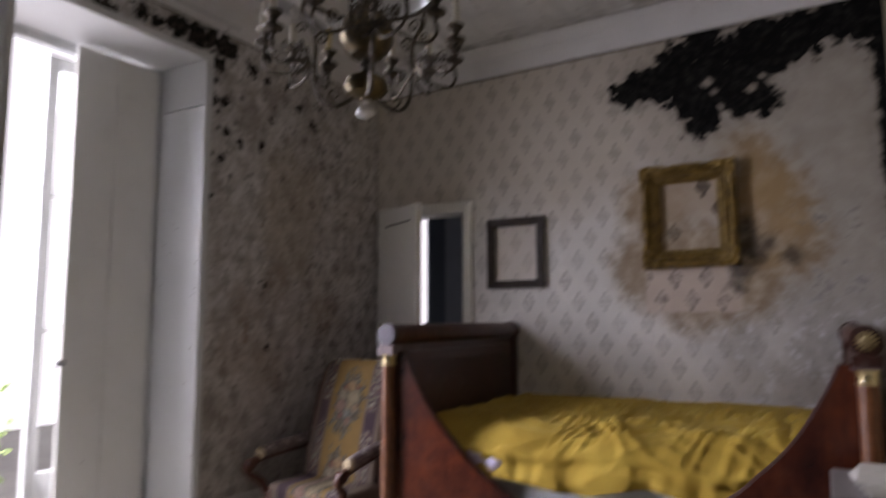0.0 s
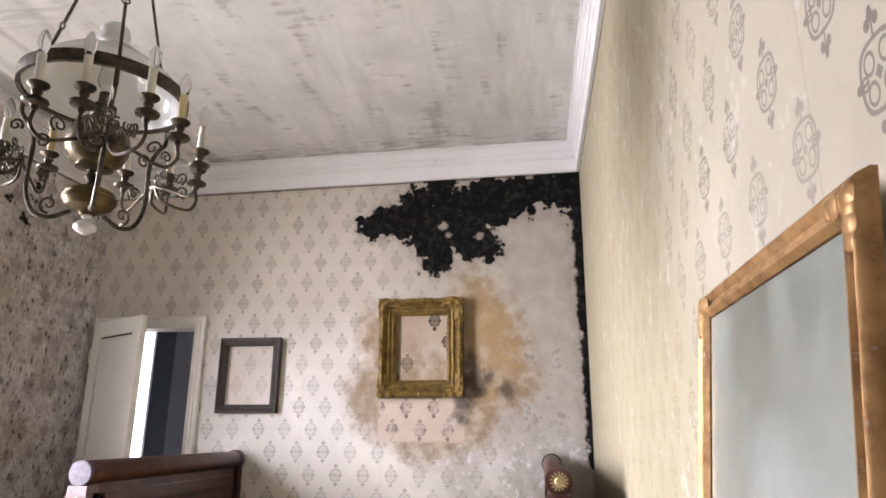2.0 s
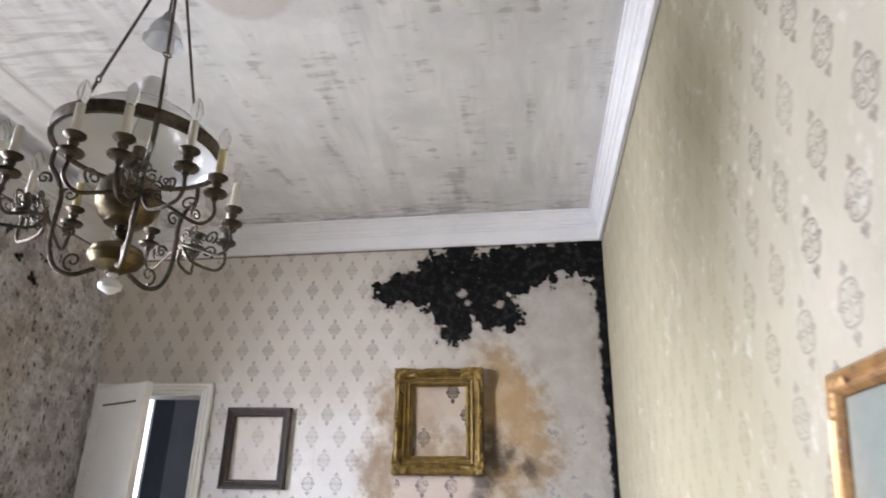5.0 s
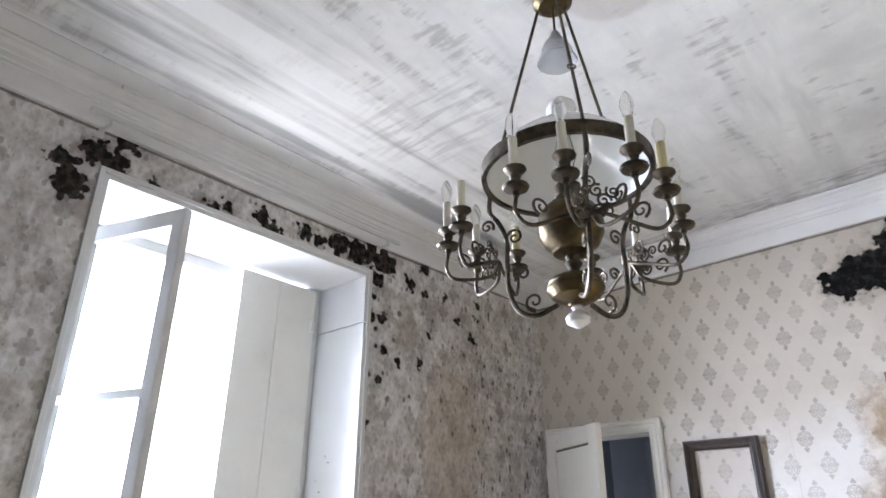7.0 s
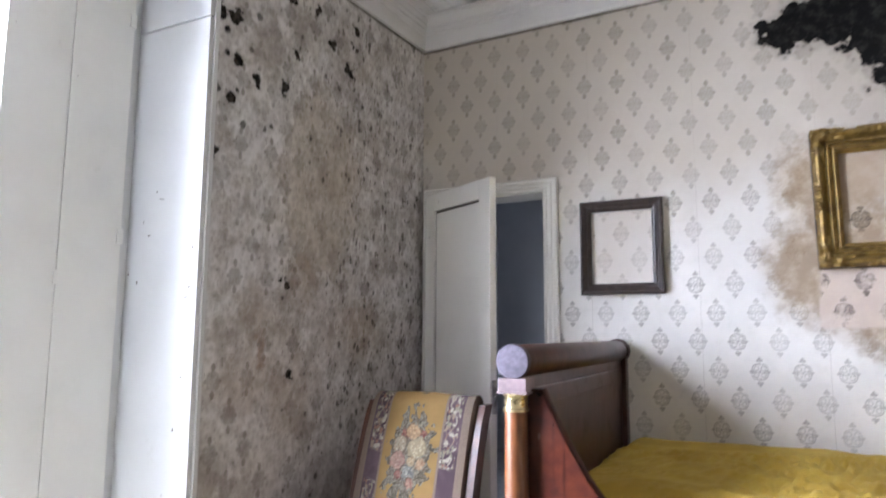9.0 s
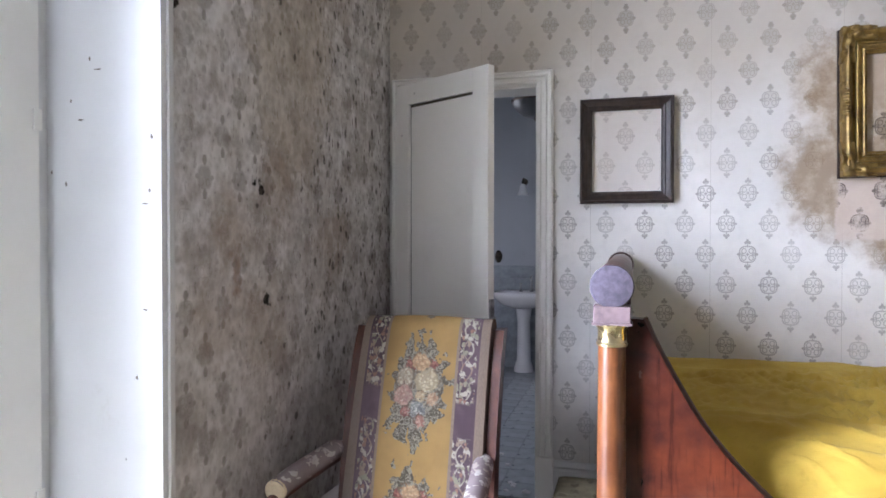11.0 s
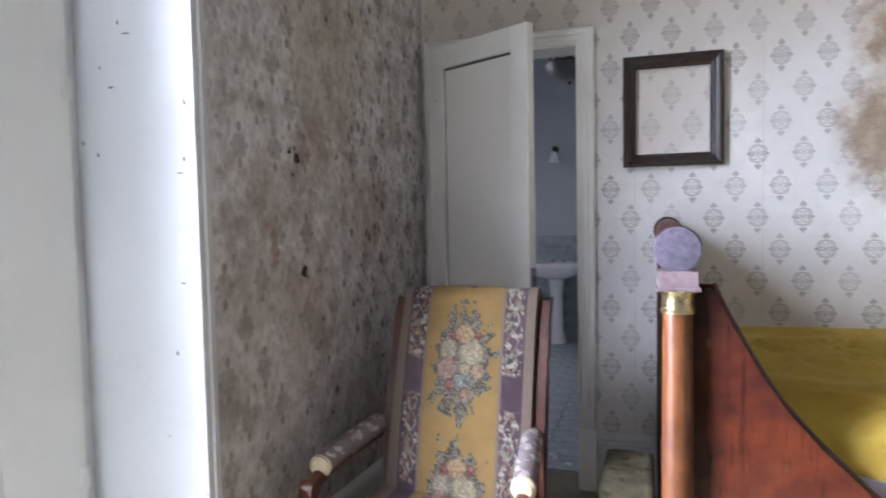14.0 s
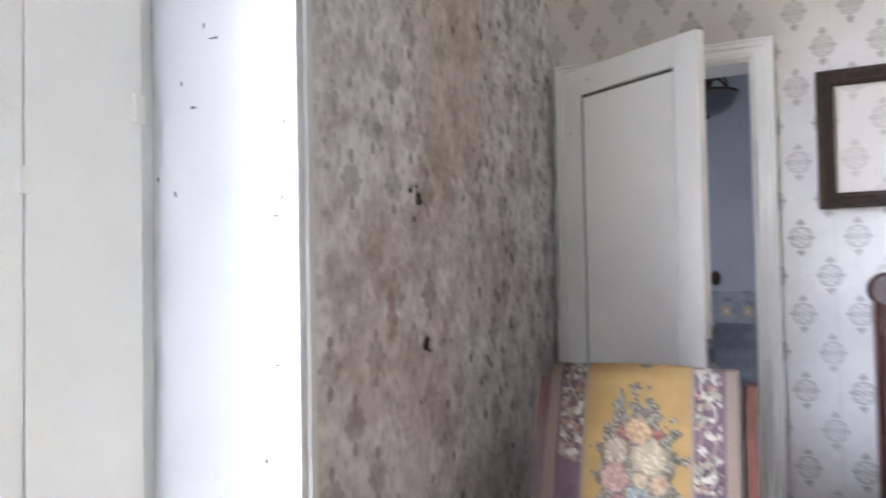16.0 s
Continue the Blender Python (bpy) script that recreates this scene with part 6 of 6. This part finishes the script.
pin = Matrix.Translation((PX, PY, 0))
part("stem", tube(bmesh.new(), [Vector((PX, PY, 2.40)), Vector((PX, PY, BATH_TOP))], 0.009, 8), bronze, pendant, smooth=True)
part("canopy", lathe([(0, 2.95), (0.03, 2.955), (0.06, 2.985), (0.065, BATH_TOP), (0, BATH_TOP)], 20, pin), bronze, pendant, smooth=True, angle=40)
part("hub", lathe([(0, 2.36), (0.02, 2.365), (0.035, 2.39), (0.03, 2.42), (0.045, 2.435), (0.02, 2.46), (0, 2.465)], 20, pin), bronze, pendant, smooth=True, angle=40)
part("bowl", lathe([(0.172, 2.315), (0.168, 2.29), (0.14, 2.245), (0.09, 2.21), (0.03, 2.195), (0.02, 2.20), (0.085, 2.217), (0.135, 2.252), (0.162, 2.295), (0.166, 2.315)], 32, pin, True), dusty_glass, pendant, "frosted glass bowl", True, 60)
part("rim_ring", lathe([(0.168, 2.310), (0.178, 2.310), (0.180, 2.326), (0.168, 2.326)], 32, pin, True), bronze, pendant, smooth=True, angle=40)
part("finial", lathe([(0, 2.172), (0.008, 2.176), (0.012, 2.186), (0.006, 2.192), (0.018, 2.20), (0, 2.204)], 14, pin), bronze, pendant, smooth=True, angle=40)
for k in range(4):
    a = math.pi * (0.25 + 0.5 * k)
    c, q = math.cos(a), math.sin(a)
    part("arm", tube(bmesh.new(), curve_points([(PX + 0.02 * c, PY + 0.02 * q, 2.40), (PX + 0.09 * c, PY + 0.09 * q, 2.43), (PX + 0.15 * c, PY + 0.15 * q, 2.38), (PX + 0.174 * c, PY + 0.174 * q, 2.318)], 5), 0.009, 8), bronze, pendant, smooth=True)
random.seed(12)
for k in range(16):
    x, y = random.uniform(-2.5, -2.12), random.uniform(3.85, 4.5)
    bit = thing("plaster_crumb", (x, y, 0), "small crumb of fallen plaster on the floor", "debris", "plaster crumbs")
    bm = bmesh.new()
    bmesh.ops.create_icosphere(bm, subdivisions=1, radius=random.uniform(0.008, 0.026))
    for v in bm.verts:
        v.co *= random.uniform(0.7, 1.2)
        v.co.z = max(v.co.z * 0.6 + 0.008, -0.002)
    bmesh.ops.transform(bm, matrix=Matrix.Translation((x, y, 0)), verts=bm.verts[:])
    part("crumb", bm, cornice_white, bit)

# ---- outside the window ----
def leaf_material():
    m = Mat("climber_leaf", 0.6)
    n = m.noise(9, 3)
    m.b.inputs["Transmission Weight"].default_value = 0.0
    c = m.mix(step(n, 0.35, 0.65), (0.06, 0.10, 0.03), (0.16, 0.22, 0.07))
    m.done(c)
    tr = m.t.nodes.new("ShaderNodeBsdfTranslucent")
    mixer = m.t.nodes.new("ShaderNodeMixShader")
    mixer.inputs[0].default_value = 0.55
    tr.inputs[0].default_value = (0.25, 0.34, 0.10, 1)
    m.t.links.new(m.b.outputs[0], mixer.inputs[1])
    m.t.links.new(tr.outputs[0], mixer.inputs[2])
    m.t.links.new(mixer.outputs[0], m.t.nodes["Material Output"].inputs[0])
    return m.m


sky_glow = bpy.data.materials.new("overcast_sky")
sky_glow.use_nodes = True
sky_glow.node_tree.nodes["Principled BSDF"].inputs["Base Color"].default_value = (0.8, 0.85, 0.9, 1)
sky_glow.node_tree.nodes["Principled BSDF"].inputs["Emission Color"].default_value = (0.93, 0.97, 1.0, 1)
sky_glow.node_tree.nodes["Principled BSDF"].inputs["Emission Strength"].default_value = 4.0
structure("backdrop", boxes(((-9.1, -8, -0.13), (-9.0, 26, 10))), sky_glow, "white overcast distance outside the windows", "backdrop")
ground = structure("ground", boxes(((-120, -120, -0.5), (120, 120, -0.13))), stone_pale, "pale gravel ground outside", "ground")
climber = thing("climbing_plant", (-3.50, 1.30, -0.13), "sparse green climbing plant outside the window", "plant")
stem = curve_points([(-3.50, 1.30, -0.13), (-3.49, 1.26, 0.3), (-3.48, 1.33, 0.7), (-3.48, 1.27, 1.05)], 8)
part("trunk", tube(bmesh.new(), stem, 0.010, 6, 0.004), wood_chair, climber, smooth=True)
bm = bmesh.new()
random.seed(3)
for k in range(70):
    p = stem[random.randrange(8, len(stem))] + Vector((random.uniform(-0.02, 0.02), random.uniform(-0.09, 0.09), random.uniform(-0.04, 0.05)))
    m = Matrix.Translation(p) @ Euler((random.uniform(-1, 1), random.uniform(-1, 1), random.uniform(0, 6))).to_matrix().to_4x4() @ Matrix.Scale(random.uniform(0.016, 0.03), 4)
    vs = [bm.verts.new(m @ Vector(q)) for q in ((0, -1, 0), (0.6, -0.2, 0.12), (0.45, 0.5, 0.1), (0, 1.1, -0.1), (-0.45, 0.5, 0.1), (-0.6, -0.2, 0.12))]
    bm.faces.new((vs[0], vs[1], vs[2], vs[3]))
    bm.faces.new((vs[0], vs[3], vs[4], vs[5]))
tagged(part("crown", bm, leaf_material(), climber), "", "", "", "stuff")


# ---- tiles of the bathroom ----
tile_wall = mesh_of(boxes(((-0.073, -0.006, -0.073), (0.073, 0.0, 0.073)), bevel=0.003), "tile", bath_tile)
for i in range(9):
    for j in range(6):
        link("tile", tile_wall, dado, "", Matrix.Translation((-3.15 + 0.15 * i, BATH_BACK - 0.013, 0.10 + 0.15 * j)))
tile_floor = mesh_of(boxes(((-0.098, -0.098, -0.004), (0.098, 0.098, 0.004)), bevel=0.002), "tile", bath_tile)
for i in range(8):
    for j in range(17):
        link("tile", tile_floor, bath_floor, "", Matrix.Translation((-3.2 + 0.2 * i, BACK + 0.27 + 0.2 * j, 0.002)))
